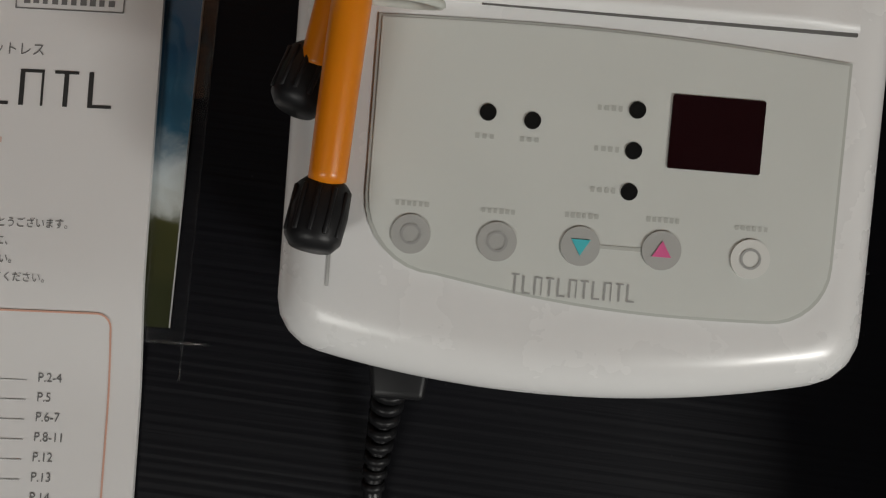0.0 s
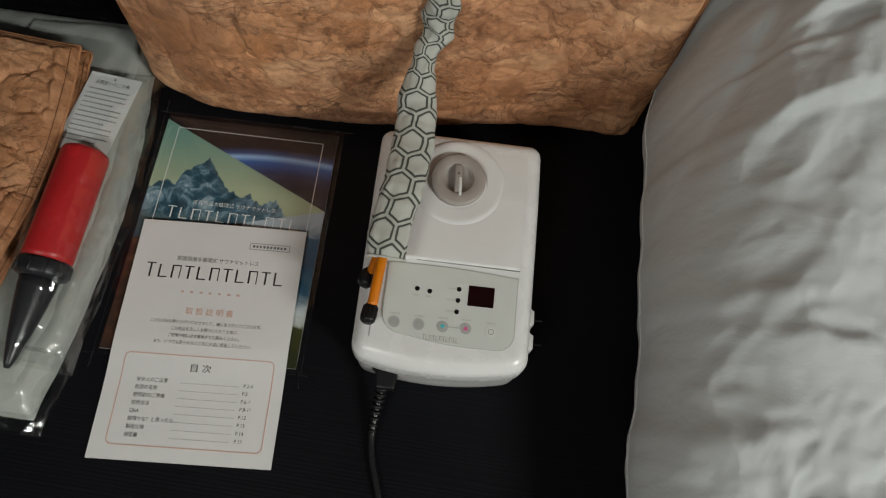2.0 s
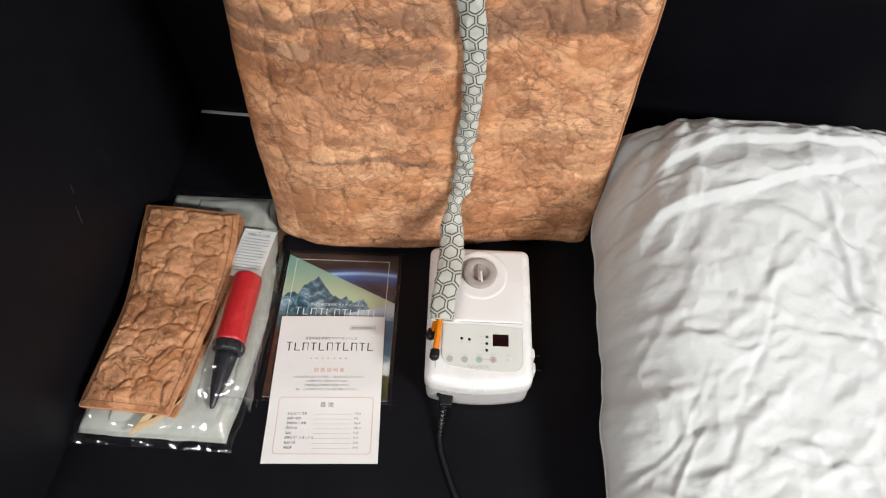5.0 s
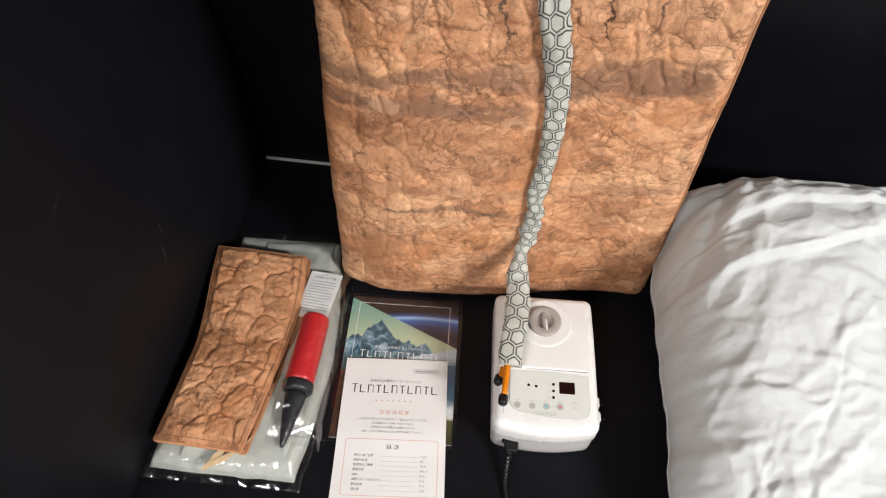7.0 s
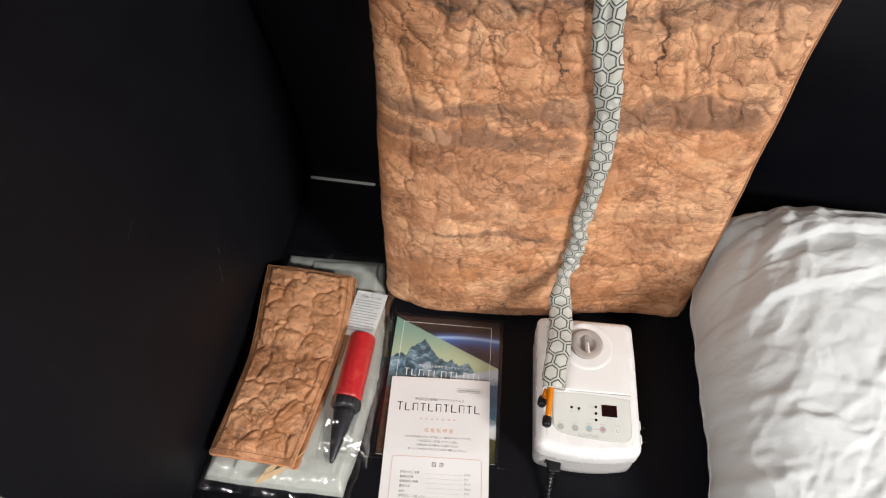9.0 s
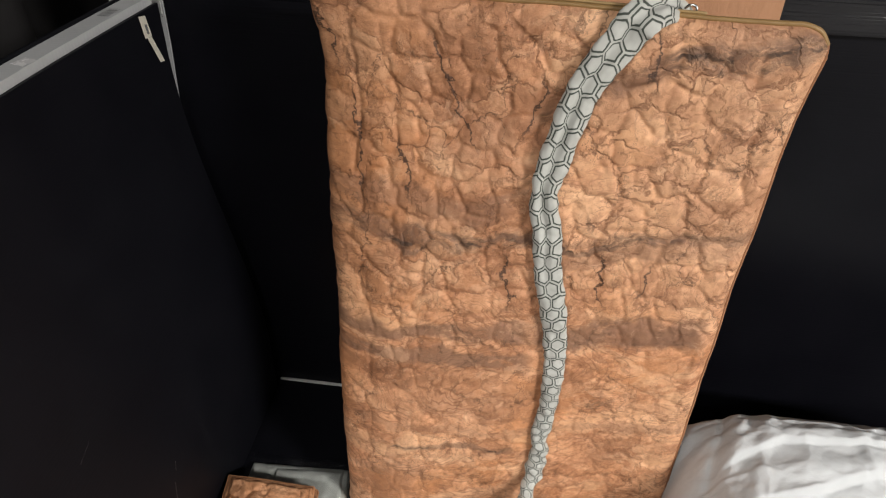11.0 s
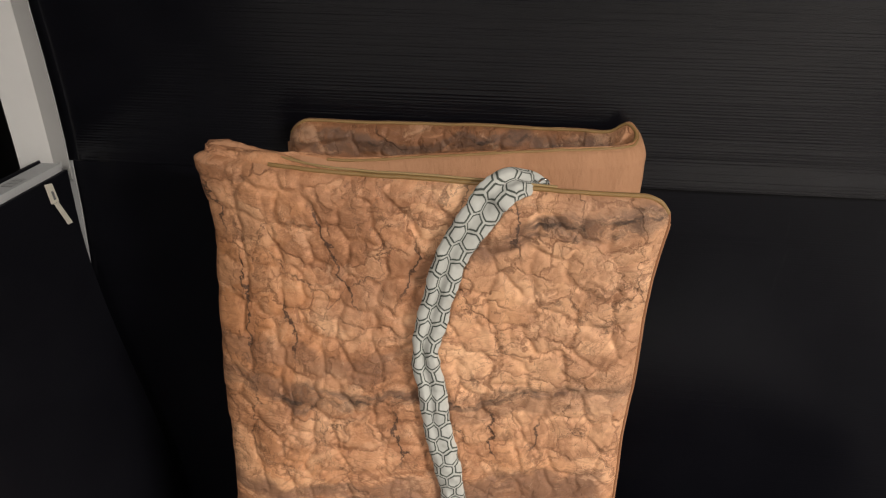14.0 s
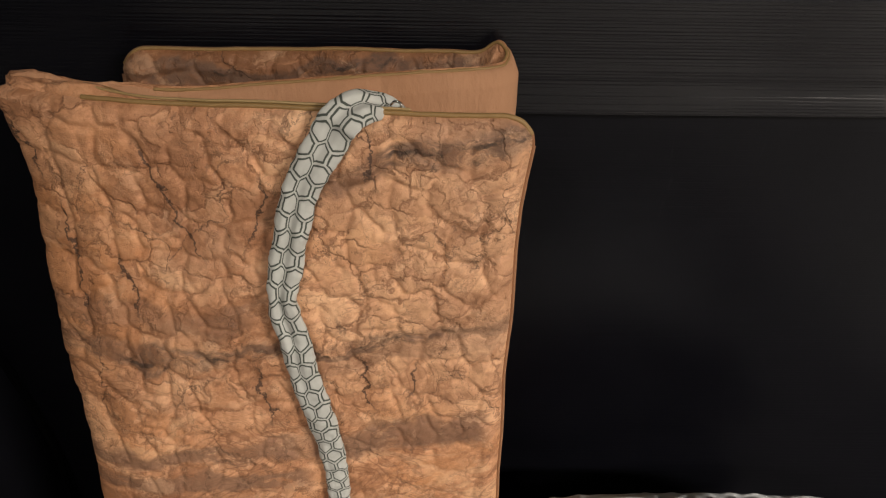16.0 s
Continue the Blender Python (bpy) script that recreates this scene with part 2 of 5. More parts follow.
    base = n.mix(n.math("MULTIPLY", rimmed, 0.55), base, (0.20, 0.09, 0.045))
    # thin ragged fissures, some upright
    for stretch, shift, cut, weight in (((13.0, 7.5, 1.0), (9.0, 2.0, 0.0), 0.010, 0.55), ((24.0, 6.0, 1.0), (4.0, 8.0, 0.0), 0.012, 0.55), ((30.0, 34.0, 1.0), (1.0, 6.0, 0.0), 0.016, 0.34)):
        vein = n.math("ABSOLUTE", n.math("SUBTRACT", n.noise(n.scaled(curl, stretch, shift), 1.0, 6, 0.6, 0.4), 0.5))
        vein = n.math("MULTIPLY", n.step(vein, cut, cut * 0.15), n.step(n.noise(n.scaled(uv, (1, 1, 1), shift), 8.0, 4), 0.50, 0.62))
        base = n.mix(n.math("MULTIPLY", vein, weight), base, (0.09, 0.045, 0.025))
    # ragged mottling of the stone
    mottle = n.noise(n.scaled(curl, (1.0, 1.25, 1.0), (2.2, 6.1, 0.0)), 42.0, 8, 0.78)
    base = n.mix(n.math("MULTIPLY", n.step(mottle, 0.53, 0.66), 0.36), base, (0.30, 0.135, 0.065))
    base = n.mix(n.math("MULTIPLY", n.step(mottle, 0.45, 0.33), 0.26), base, (0.88, 0.60, 0.39))
    if bands:
        # broad browner drifts over the upper half of the print
        drift = n.math("MULTIPLY", n.step(n.noise(n.scaled(warped, (6.0, 7.5, 1.0), (7.3, 1.1, 0.0)), 1.0, 6, 0.62), 0.47, 0.62), upper)
        base = n.mix(n.math("MULTIPLY", drift, 0.34), base, (0.36, 0.17, 0.085))
        # long single cracks: place at the upper and at the lower end
        wander = n.math("MULTIPLY", n.math("SUBTRACT", n.noise(uv, 17.0, 7, 0.66), 0.5), 0.085)
        for ua, va, ub, vb in ((0.448, 0.935, 0.375, 0.775), (0.335, 0.655, 0.312, 0.535), (0.200, 0.660, 0.178, 0.545), (0.178, 0.965, 0.172, 0.875), (0.115, 0.640, 0.135, 0.560),
                               (0.222, 0.715, 0.208, 0.675), (0.555, 0.860, 0.535, 0.690), (0.590, 0.955, 0.575, 0.860), (0.300, 0.900, 0.320, 0.800), (0.490, 0.800, 0.470, 0.700)):
            lean = (ua - ub) / (va - vb)
            mid = n.math("ADD", n.math("MULTIPLY", n.math("SUBTRACT", s[1], vb), lean), ub)
            gap = n.math("ABSOLUTE", n.math("SUBTRACT", n.math("ADD", s[0], wander), mid))
            reach = n.math("MULTIPLY", n.step(s[1], vb - 0.005, vb + 0.03), n.step(s[1], va + 0.005, va - 0.03))
            base = n.mix(n.math("MULTIPLY", n.math("MULTIPLY", n.step(gap, 0.022, 0.0), reach), 0.34), base, (0.30, 0.135, 0.065))
            base = n.mix(n.math("MULTIPLY", n.math("MULTIPLY", n.step(gap, 0.0028, 0.0008), reach), 0.85), base, (0.055, 0.03, 0.02))
    crack = n.voronoi(n.vmath("ADD", n.scaled(warped, (1.3, 0.85, 1.0)), n.vmath("MULTIPLY", n.noise(uv, 24.0, 6, 0.72, 0.0, "Color"), (0.05, 0.05, 0.0))), 7.0, "DISTANCE_TO_EDGE")
    line = n.math("MULTIPLY", n.step(crack, 0.012, 0.002), n.step(n.noise(uv, 9.0, 3), 0.47, 0.58))
    base = n.mix(n.math("MULTIPLY", line, n.math("ADD", 0.26, n.math("MULTIPLY", n.step(s[1], 0.5, 0.62), 0.38))), base, (0.08, 0.042, 0.025))
    fleck = n.math("MULTIPLY", n.step(n.noise(uv, 150.0, 4, 0.75), 0.63, 0.70), n.step(n.noise(uv, 10.0, 3), 0.45, 0.62))
    base = n.mix(n.math("MULTIPLY", fleck, 0.7), base, (0.09, 0.05, 0.03))
    if not bands:
        base = n.mix(0.34, base, (0.34, 0.15, 0.058))
        base = n.mix(n.math("MULTIPLY", n.step(n.noise(warped, 11.0, 8, 0.75), 0.54, 0.66), 0.6), base, (0.15, 0.075, 0.04))
    base = n.mix(0.12, base, base, "OVERLAY")
    n.colour(base)
    n.rough(n.math("ADD", n.math("MULTIPLY", fine, 0.2), 0.5))
    weave = n.noise(uv, 700.0, 2)
    crease = n.noise(warped, 45.0, 6, 0.6)
    relief = n.math("SUBTRACT", n.math("MULTIPLY", crease, 1.3), n.math("MULTIPLY", n.math("ADD", n.math("MULTIPLY", seam, n.math("ADD", 0.4, n.math("MULTIPLY", upper, 0.6))), n.math("ADD", seam2, line)), 0.8))
    n.bump(n.math("ADD", relief, n.math("MULTIPLY", weave, 0.4)), 0.66, 0.0030)
    return m


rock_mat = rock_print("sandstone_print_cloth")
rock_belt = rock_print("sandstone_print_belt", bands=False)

tan_cloth = material("tan_backing_cloth", (0.42, 0.215, 0.12), 0.8, 0.0, 0.15)
n = Net(tan_cloth)
uv = n.coords("UV")
n.colour(n.mix(n.noise(n.scaled(uv, (4, 2, 1)), 3.0, 4), (0.34, 0.170, 0.088), (0.46, 0.250, 0.142)))
n.bump(n.math("ADD", n.noise(n.scaled(uv, (26, 9, 1)), 1.0, 5), n.math("MULTIPLY", n.noise(uv, 900.0, 1), 0.06)), 0.8, 0.012)

piping_cloth = material("olive_tan_piping", (0.24, 0.145, 0.06), 0.55)
n = Net(piping_cloth)
p = n.coords()
n.colour(n.mix(n.noise(p, 40.0, 3), (0.20, 0.115, 0.038), (0.31, 0.19, 0.070)))

brown_piping = material("reddish_brown_piping", (0.26, 0.11, 0.045), 0.6)
zip_tape = material("gold_zip_tape", (0.34, 0.23, 0.10), 0.4)
chrome = material("chrome_zip_pull", (0.8, 0.8, 0.8), 0.15, 1.0)


def hex_cloth():
    """Pale grey-green cloth printed with dark double-lined hexagons; u and v in metres."""
    m = material("hexagon_print_sleeve", (0.6, 0.62, 0.56), 0.75, 0.0, 0.3)
    n = Net(m)
    uv = n.coords("UV")
    size = 0.0268
    wob = n.vmath("MULTIPLY", n.vmath("SUBTRACT", n.noise(uv, 60.0, 2, 0.5, 0.0, "Color"), (0.5, 0.5, 0.5)), (0.12, 0.12, 0.0))
    q = n.vmath("ADD", n.vmath("ADD", n.scaled(uv, (1 / size, 1 / size, 1)), (40.25, 69.282, 0.0)), wob)
    cell, half = (1.0, 1.7320508, 1.0), (0.5, 0.8660254, 0.5)
    a = n.vmath("SUBTRACT", n.vmath("MODULO", q, cell), half)
    b = n.vmath("SUBTRACT", n.vmath("MODULO", n.vmath("ADD", q, half), cell), half)
    a = n.vmath("MULTIPLY", a, (1, 1, 0))
    b = n.vmath("MULTIPLY", b, (1, 1, 0))
    la, lb = n.vmath("LENGTH", a, out=1), n.vmath("LENGTH", b, out=1)
    pick = n.math("LESS_THAN", la, lb)

    def edge(v):
        v = n.vmath("ABSOLUTE", v)
        return n.math("MAXIMUM", n.split(v)[0], n.vmath("DOT_PRODUCT", v, (0.5, 0.8660254, 0.0), out=1))

    ea, eb = edge(a), edge(b)
    e = n.math("ADD", n.math("MULTIPLY", ea, pick), n.math("MULTIPLY", eb, n.math("SUBTRACT", 1.0, pick)))
    d = n.math("SUBTRACT", 0.5, e)
    line = n.math("MULTIPLY", n.step(d, 0.045, 0.06), n.step(d, 0.14, 0.125))
    cloth = n.mix(n.noise(uv, 90.0, 4), (0.40, 0.405, 0.365), (0.52, 0.525, 0.485))
    centre = n.math("MULTIPLY", n.step(d, 0.15, 0.2), 0.35)
    cloth = n.mix(centre, cloth, (0.55, 0.555, 0.52))
    n.colour(n.mix(n.math("MULTIPLY", line, 0.94), cloth, (0.035, 0.045, 0.035)))
    n.bump(n.math("ADD", n.noise(uv, 1200.0, 2), n.math("MULTIPLY", n.noise(n.scaled(uv, (30, 70, 1)), 1.0, 4), 3.0)), 0.4, 0.0012)
    return m


hex_mat = hex_cloth()

pillow_cloth = material("white_cotton_pillowcase", (0.80, 0.80, 0.78), 0.85, 0.0, 0.25)
n = Net(pillow_cloth)
p = n.coords()
n.colour(n.mix(n.noise(p, 7.0, 4), (0.50, 0.518, 0.522), (0.56, 0.578, 0.582)))
wr = n.noise(n.scaled(p, (14, 18, 14)), 1.0, 5, 0.55, 0.4)
n.bump(n.math("ADD", n.math("MULTIPLY", wr, 1.8), n.math("MULTIPLY", n.noise(p, 900.0, 2), 0.06)), 0.35, 0.006)

abs_white = material("white_gloss_plastic", (0.80, 0.78, 0.76), 0.26)
n = Net(abs_white)
p = n.coords()
n.colour(n.mix(n.noise(p, 12.0, 4), (0.70, 0.695, 0.69), (0.76, 0.755, 0.75)))
n.rough(n.math("ADD", n.math("MULTIPLY", n.noise(p, 30.0, 5), 0.14), 0.2))
abs_matt = material("white_satin_plastic", (0.72, 0.712, 0.705), 0.42)
n = Net(abs_matt)
p = n.coords()
n.bump(n.noise(p, 900.0, 2), 0.15, 0.0003)
# same white plastic, darkened to hold the shade of the lower front
abs_shadow = material("shaded_white_lower_case", (0.50, 0.49, 0.485), 0.35)
panel_film = material("pale_grey_green_film", (0.56, 0.57, 0.53), 0.33)
n = Net(panel_film)
p = n.coords()
n.colour(n.mix(n.noise(p, 22.0, 5), (0.57, 0.585, 0.555), (0.63, 0.645, 0.615)))
button_grey = material("grey_button_film", (0.40, 0.40, 0.385), 0.4)
button_pale = material("pale_button_film", (0.66, 0.66, 0.63), 0.4)
print_grey = material("grey_print", (0.33, 0.33, 0.32), 0.5)
print_pale = material("pale_grey_print", (0.45, 0.46, 0.43), 0.5)
teal = material("teal_print", (0.08, 0.5, 0.55), 0.4)
pink = material("pink_print", (0.68, 0.12, 0.30), 0.4)
display_mat = material("dark_red_display_window", (0.012, 0.002, 0.003), 0.12)
led_mat = material("black_lamp_window", (0.01, 0.01, 0.01), 0.2)
seam_grey = material("grey_case_seam", (0.36, 0.355, 0.345), 0.5)
# dark colour of the lid's painted shade strip and of the knob's mark
shade_and_mark = material("dark_lid_shade_and_mark", (0.10, 0.095, 0.09), 0.6)
knob_mat = material("warm_grey_knob", (0.33, 0.295, 0.27), 0.42)
n = Net(knob_mat)
p = n.coords()
n.colour(n.mix(n.noise(p, 60.0, 4), (0.30, 0.265, 0.245), (0.37, 0.335, 0.31)))
n.bump(n.noise(p, 1500.0, 2), 0.12, 0.0003)
knob_dark = material("grey_knob_recess", (0.22, 0.195, 0.18), 0.5)
amber = material("amber_silicone_tube", (0.62, 0.185, 0.003), 0.3)
amber.node_tree.nodes["Principled BSDF"].inputs["Subsurface Weight"].default_value = 0.10
amber.node_tree.nodes["Principled BSDF"].inputs["Subsurface Radius"].default_value = (0.006, 0.003, 0.001)
rubber = material("black_rubber", (0.006, 0.006, 0.007), 0.42, 0.0, 0.3)
n = Net(rubber)
p = n.coords()
n.colour(n.mix(n.noise(p, 80.0, 3), (0.005, 0.005, 0.006), (0.011, 0.011, 0.012)))
cable_mat = material("black_cable_sheath", (0.012, 0.012, 0.013), 0.32)

paper = material("white_manual_paper", (0.80, 0.785, 0.765), 0.6)
n = Net(paper)
p = n.coords()
n.colour(n.mix(n.noise(p, 9.0, 5), (0.68, 0.67, 0.665), (0.74, 0.73, 0.725)))
n.bump(n.noise(p, 500.0, 3), 0.08, 0.0003)
ink = material("black_ink", (0.03, 0.03, 0.03), 0.6)
ink_grey = material("grey_ink", (0.16, 0.16, 0.16), 0.6)
ink_pale = material("pale_grey_ink", (0.36, 0.36, 0.36), 0.6)
ink_red = material("orange_red_ink", (0.66, 0.38, 0.29), 0.6)
ink_faint = material("faint_orange_ink", (0.66, 0.47, 0.40), 0.6)
ink_white = material("white_ink", (0.78, 0.80, 0.80), 0.5)
tag_paper = material("white_care_card", (0.78, 0.80, 0.80), 0.55)

red_plastic = material("red_pump_plastic", (0.50, 0.018, 0.022), 0.35)
n = Net(red_plastic)
p = n.coords()
n.colour(n.mix(n.noise(p, 30.0, 4), (0.44, 0.014, 0.018), (0.56, 0.025, 0.03)))
n.bump(n.noise(p, 90.0, 3), 0.12, 0.001)
black_plastic = material("black_pump_plastic", (0.018, 0.018, 0.022), 0.35)

pale_sheet = material("pale_grey_green_folded_cloth", (0.52, 0.55, 0.50), 0.75)
n = Net(pale_sheet)
p = n.coords()
n.colour(n.mix(n.noise(p, 8.0, 5), (0.37, 0.385, 0.355), (0.48, 0.495, 0.46)))
n.bump(n.noise(n.scaled(p, (10, 6, 20)), 2.0, 5), 0.4, 0.006)
stitch_thread = material("brown_thread", (0.14, 0.06, 0.028), 0.8)
beige_strap = material("beige_webbing", (0.42, 0.30, 0.17), 0.7)


def film(name, gloss=0.1, rough=0.08, tint=(0.97, 0.98, 0.98), crinkle=(30.0, 0.9)):
    """Thin clear plastic film: mostly see-through with a little gloss on crinkles."""
    m = bpy.data.materials.new(name)
    m.use_nodes = True
    t = m.node_tree
    t.nodes.clear()
    out, mix = t.nodes.new("ShaderNodeOutputMaterial"), t.nodes.new("ShaderNodeMixShader")
    clear, shine, wave = t.nodes.new("ShaderNodeBsdfTransparent"), t.nodes.new("ShaderNodeBsdfGlossy"), t.nodes.new("ShaderNodeBump")
    tex, fres, rim = t.nodes.new("ShaderNodeTexNoise"), t.nodes.new("ShaderNodeLayerWeight"), t.nodes.new("ShaderNodeMath")
    tex.inputs["Scale"].default_value, tex.inputs["Detail"].default_value = crinkle[0], 2
    wave.inputs["Strength"].default_value, wave.inputs["Distance"].default_value = crinkle[1], 0.022
    fres.inputs["Blend"].default_value = 0.12
    rim.operation = "MULTIPLY_ADD"
    rim.inputs[1].default_value, rim.inputs[2].default_value = 2.5 * gloss, 0.5 * gloss
    clear.inputs[0].default_value = (*tint, 1)
    shine.inputs["Roughness"].default_value = rough
    spot = t.nodes.new("ShaderNodeTexCoord")
    for a, b in ((spot.outputs["Object"], tex.inputs["Vector"]), (tex.outputs[0], wave.inputs["Height"]), (wave.outputs[0], shine.inputs["Normal"]), (fres.outputs["Facing"], rim.inputs[0]), (rim.outputs[0], mix.inputs[0]), (clear.outputs[0], mix.inputs[1]), (shine.outputs[0], mix.inputs[2]), (mix.outputs[0], out.inputs[0])):
        t.links.new(a, b)
    return m


clear_film = film("clear_plastic_film", 0.20, 0.08, crinkle=(20.0, 0.8))
sleeve_film = film("clear_document_sleeve", 0.12, 0.05, crinkle=(25.0, 0.06))


def cover_print():
    """The brochure's cover: night earth above, green sky with snowy mountains in a wedge, coast and dunes below. u, v from 0 to 1."""
    m = material("brochure_cover_print", (0.1, 0.1, 0.1), 0.3)
    n = Net(m)
    uv = n.coords("UV")
    s = n.split(uv)
    u, v = s[0], s[1]
    # night earth with a blue limb
    arc = n.math("SUBTRACT", v, n.math("ADD", 0.875, n.math("MULTIPLY", n.math("POWER", n.math("SUBTRACT", u, 0.72), 2.0), -0.16)))
    space = n.ramp(n.step(arc, -0.17, 0.09), [(0.0, (0.012, 0.014, 0.03)), (0.22, (0.02, 0.035, 0.10)), (0.50, (0.04, 0.13, 0.42)), (0.63, (0.34, 0.54, 0.85)), (0.72, (0.05, 0.09, 0.24)), (0.85, (0.02, 0.016, 0.02)), (1.0, (0.02, 0.014, 0.016))])
    cloud = n.noise(n.scaled(uv, (6, 14, 1)), 1.0, 5)
    space = n.mix(n.math("MULTIPLY", n.step(cloud, 0.5, 0.75), n.math("MULTIPLY", n.step(arc, 0.0, -0.03), 0.35)), space, (0.18, 0.22, 0.34))
    city = n.math("MULTIPLY", n.step(n.noise(uv, 75.0, 3, 0.8), 0.66, 0.74), n.step(v, 0.80, 0.68))
    space = n.mix(n.math("MULTIPLY", city, 0.8), space, (0.75, 0.42, 0.12))
    # mountain wedge
    ridge = n.math("ADD", n.math("MULTIPLY", n.math("SUBTRACT", n.noise(n.join(n.math("MULTIPLY", u, 5.0), 3.3), 1.0, 7, 0.6), 0.5), 0.30),
                   n.math("SUBTRACT", 0.79, n.math("MULTIPLY", n.math("ABSOLUTE", n.math("SUBTRACT", u, 0.30)), 0.42)))
    sky = n.mix(n.step(v, 0.62, 0.95), (0.46, 0.52, 0.34), (0.20, 0.36, 0.30))
    rocks = n.noise(n.scaled(uv, (9, 13, 1)), 1.0, 7, 0.7, 0.8)
    hill = n.ramp(rocks, [(0.30, (0.012, 0.035, 0.05)), (0.48, (0.05, 0.12, 0.17)), (0.58, (0.22, 0.34, 0.42)), (0.70, (0.62, 0.68, 0.70))])
    low = n.step(v, 0.60, 0.50)
    hill = n.mix(n.math("MULTIPLY", low, n.step(rocks, 0.4, 0.6)), hill, (0.06, 0.07, 0.03))
    mount = n.mix(n.step(n.math("SUBTRACT", ridge, v), -0.004, 0.004), sky, hill)
    # coast on the right, dunes on the left, below the wedge
    surf = n.noise(n.scaled(uv, (5, 9, 1)), 1.0, 6, 0.65, 1.0)
    sea = n.ramp(n.math("ADD", v, n.math("MULTIPLY", n.math("SUBTRACT", surf, 0.5), 0.22)),
                 [(0.05, (0.03, 0.035, 0.012)), (0.14, (0.06, 0.06, 0.02)), (0.17, (0.5, 0.52, 0.5)), (0.22, (0.62, 0.68, 0.7)), (0.30, (0.05, 0.16, 0.26)), (0.42, (0.02, 0.08, 0.16)), (0.5, (0.04, 0.12, 0.2)), (0.57, (0.48, 0.55, 0.62))])
    dune = n.ramp(n.noise(n.scaled(uv, (8, 22, 1)), 1.0, 5), [(0.35, (0.03, 0.02, 0.018)), (0.55, (0.07, 0.034, 0.02)), (0.7, (0.17, 0.08, 0.045))])
    lower = n.mix(n.step(n.math("ADD", u, n.math("MULTIPLY", v, -0.5)), 0.28, 0.32), dune, sea)
    diag1 = n.math("SUBTRACT", v, n.math("SUBTRACT", 0.985, n.math("MULTIPLY", u, 0.345)))
    diag2 = n.math("SUBTRACT", v, n.math("ADD", 0.44, n.math("MULTIPLY", u, 0.20)))
    picture = n.mix(n.step(diag1, -0.002, 0.002), mount, space)
    picture = n.mix(n.step(diag2, 0.002, -0.002), picture, lower)
    n.colour(picture)
    return m


cover_mat = cover_print()


# ---- building helpers ----
def part(name, bm, mat, parent=None, label="", smooth=True):
    """Links a bmesh as one mesh object, under parent where there is one."""
    me = bpy.data.meshes.new(name)
    bm.to_mesh(me)
    bm.free()
    if smooth:
        me.shade_smooth()
    me.materials.append(mat)
    ob = new(name, me)
    if parent:
        ob.parent = parent
    if label:
        ob["label"] = label
    return ob


def thing(name, m, label, category, group=""):
    ob = new(name)
    ob.empty_display_size = 0.02
    ob.matrix_world = m
    return tagged(ob, label, category, group)


def box_bm(x0, x1, y0, y1, z0, z1, bevel=0.0, segments=2):
    bm = bmesh.new()
    bmesh.ops.create_cube(bm, size=1.0, matrix=Matrix.Translation(((x0 + x1) / 2, (y0 + y1) / 2, (z0 + z1) / 2)) @ Matrix.Diagonal((x1 - x0, y1 - y0, z1 - z0, 1)))
    if bevel:
        bmesh.ops.bevel(bm, geom=bm.edges[:], offset=bevel, segments=segments, affect="EDGES", profile=0.5)
    return bm


def grid_mesh(name, co, mat, parent=None, label="", uv=None, closed=False, double=None):
    """A mesh from a grid of places, shape (rows, columns, 3). uv: the same grid, 2 wide. closed: columns join round."""
    r, c = co.shape[:2]
    i, j = np.meshgrid(np.arange(r - 1), np.arange(c if closed else c - 1), indexing="ij")
    k = (j + 1) % c
    faces = np.stack([i * c + j, i * c + k, (i + 1) * c + k, (i + 1) * c + j], -1).reshape(-1, 4)
    me = bpy.data.meshes.new(name)
    me.from_pydata(co.reshape(-1, 3).tolist(), [], faces.tolist())
    if uv is not None:
        flat = uv.reshape(-1, 2)
        if closed:
            loops = np.stack([flat[i * c + j], flat[i * c + k], flat[(i + 1) * c + k], flat[(i + 1) * c + j]], -2)
            last = (j == c - 1)
            wrap = (2 * flat[i * c + j] - flat[i * c + (j - 1) % c])
            wrap2 = (2 * flat[(i + 1) * c + j] - flat[(i + 1) * c + (j - 1) % c])
            loops[last, 1], loops[last, 2] = wrap[last], wrap2[last]
            data = loops.reshape(-1)
        else:
            data = flat[faces.reshape(-1)].reshape(-1)
        me.uv_layers.new(name="UVMap").data.foreach_set("uv", data.astype(np.float32))
    me.shade_smooth()
    me.materials.append(mat)
    ob = new(name, me)
    if parent:
        ob.parent = parent
    if label:
        ob["label"] = label
    return ob


def hashed(ix, iy, seed):
    v = np.sin(ix * 127.1 + iy * 311.7 + seed * 74.7) * 43758.5453
    return v - np.floor(v)


def value_noise(x, y, seed=0):
    ix, iy = np.floor(x), np.floor(y)
    fx, fy = x - ix, y - iy
    fx, fy = fx * fx * (3 - 2 * fx), fy * fy * (3 - 2 * fy)
    a, b = hashed(ix, iy, seed), hashed(ix + 1, iy, seed)
    c, d = hashed(ix, iy + 1, seed), hashed(ix + 1, iy + 1, seed)
    return (a + (b - a) * fx) * (1 - fy) + (c + (d - c) * fx) * fy


def fbm(x, y, seed=0, octaves=4):
    total, amp, norm = 0.0, 1.0, 0.0
    for o in range(octaves):
        total = total + amp * value_noise(x * 2 ** o, y * 2 ** o, seed + o)
        norm, amp = norm + amp, amp * 0.5
    return total / norm


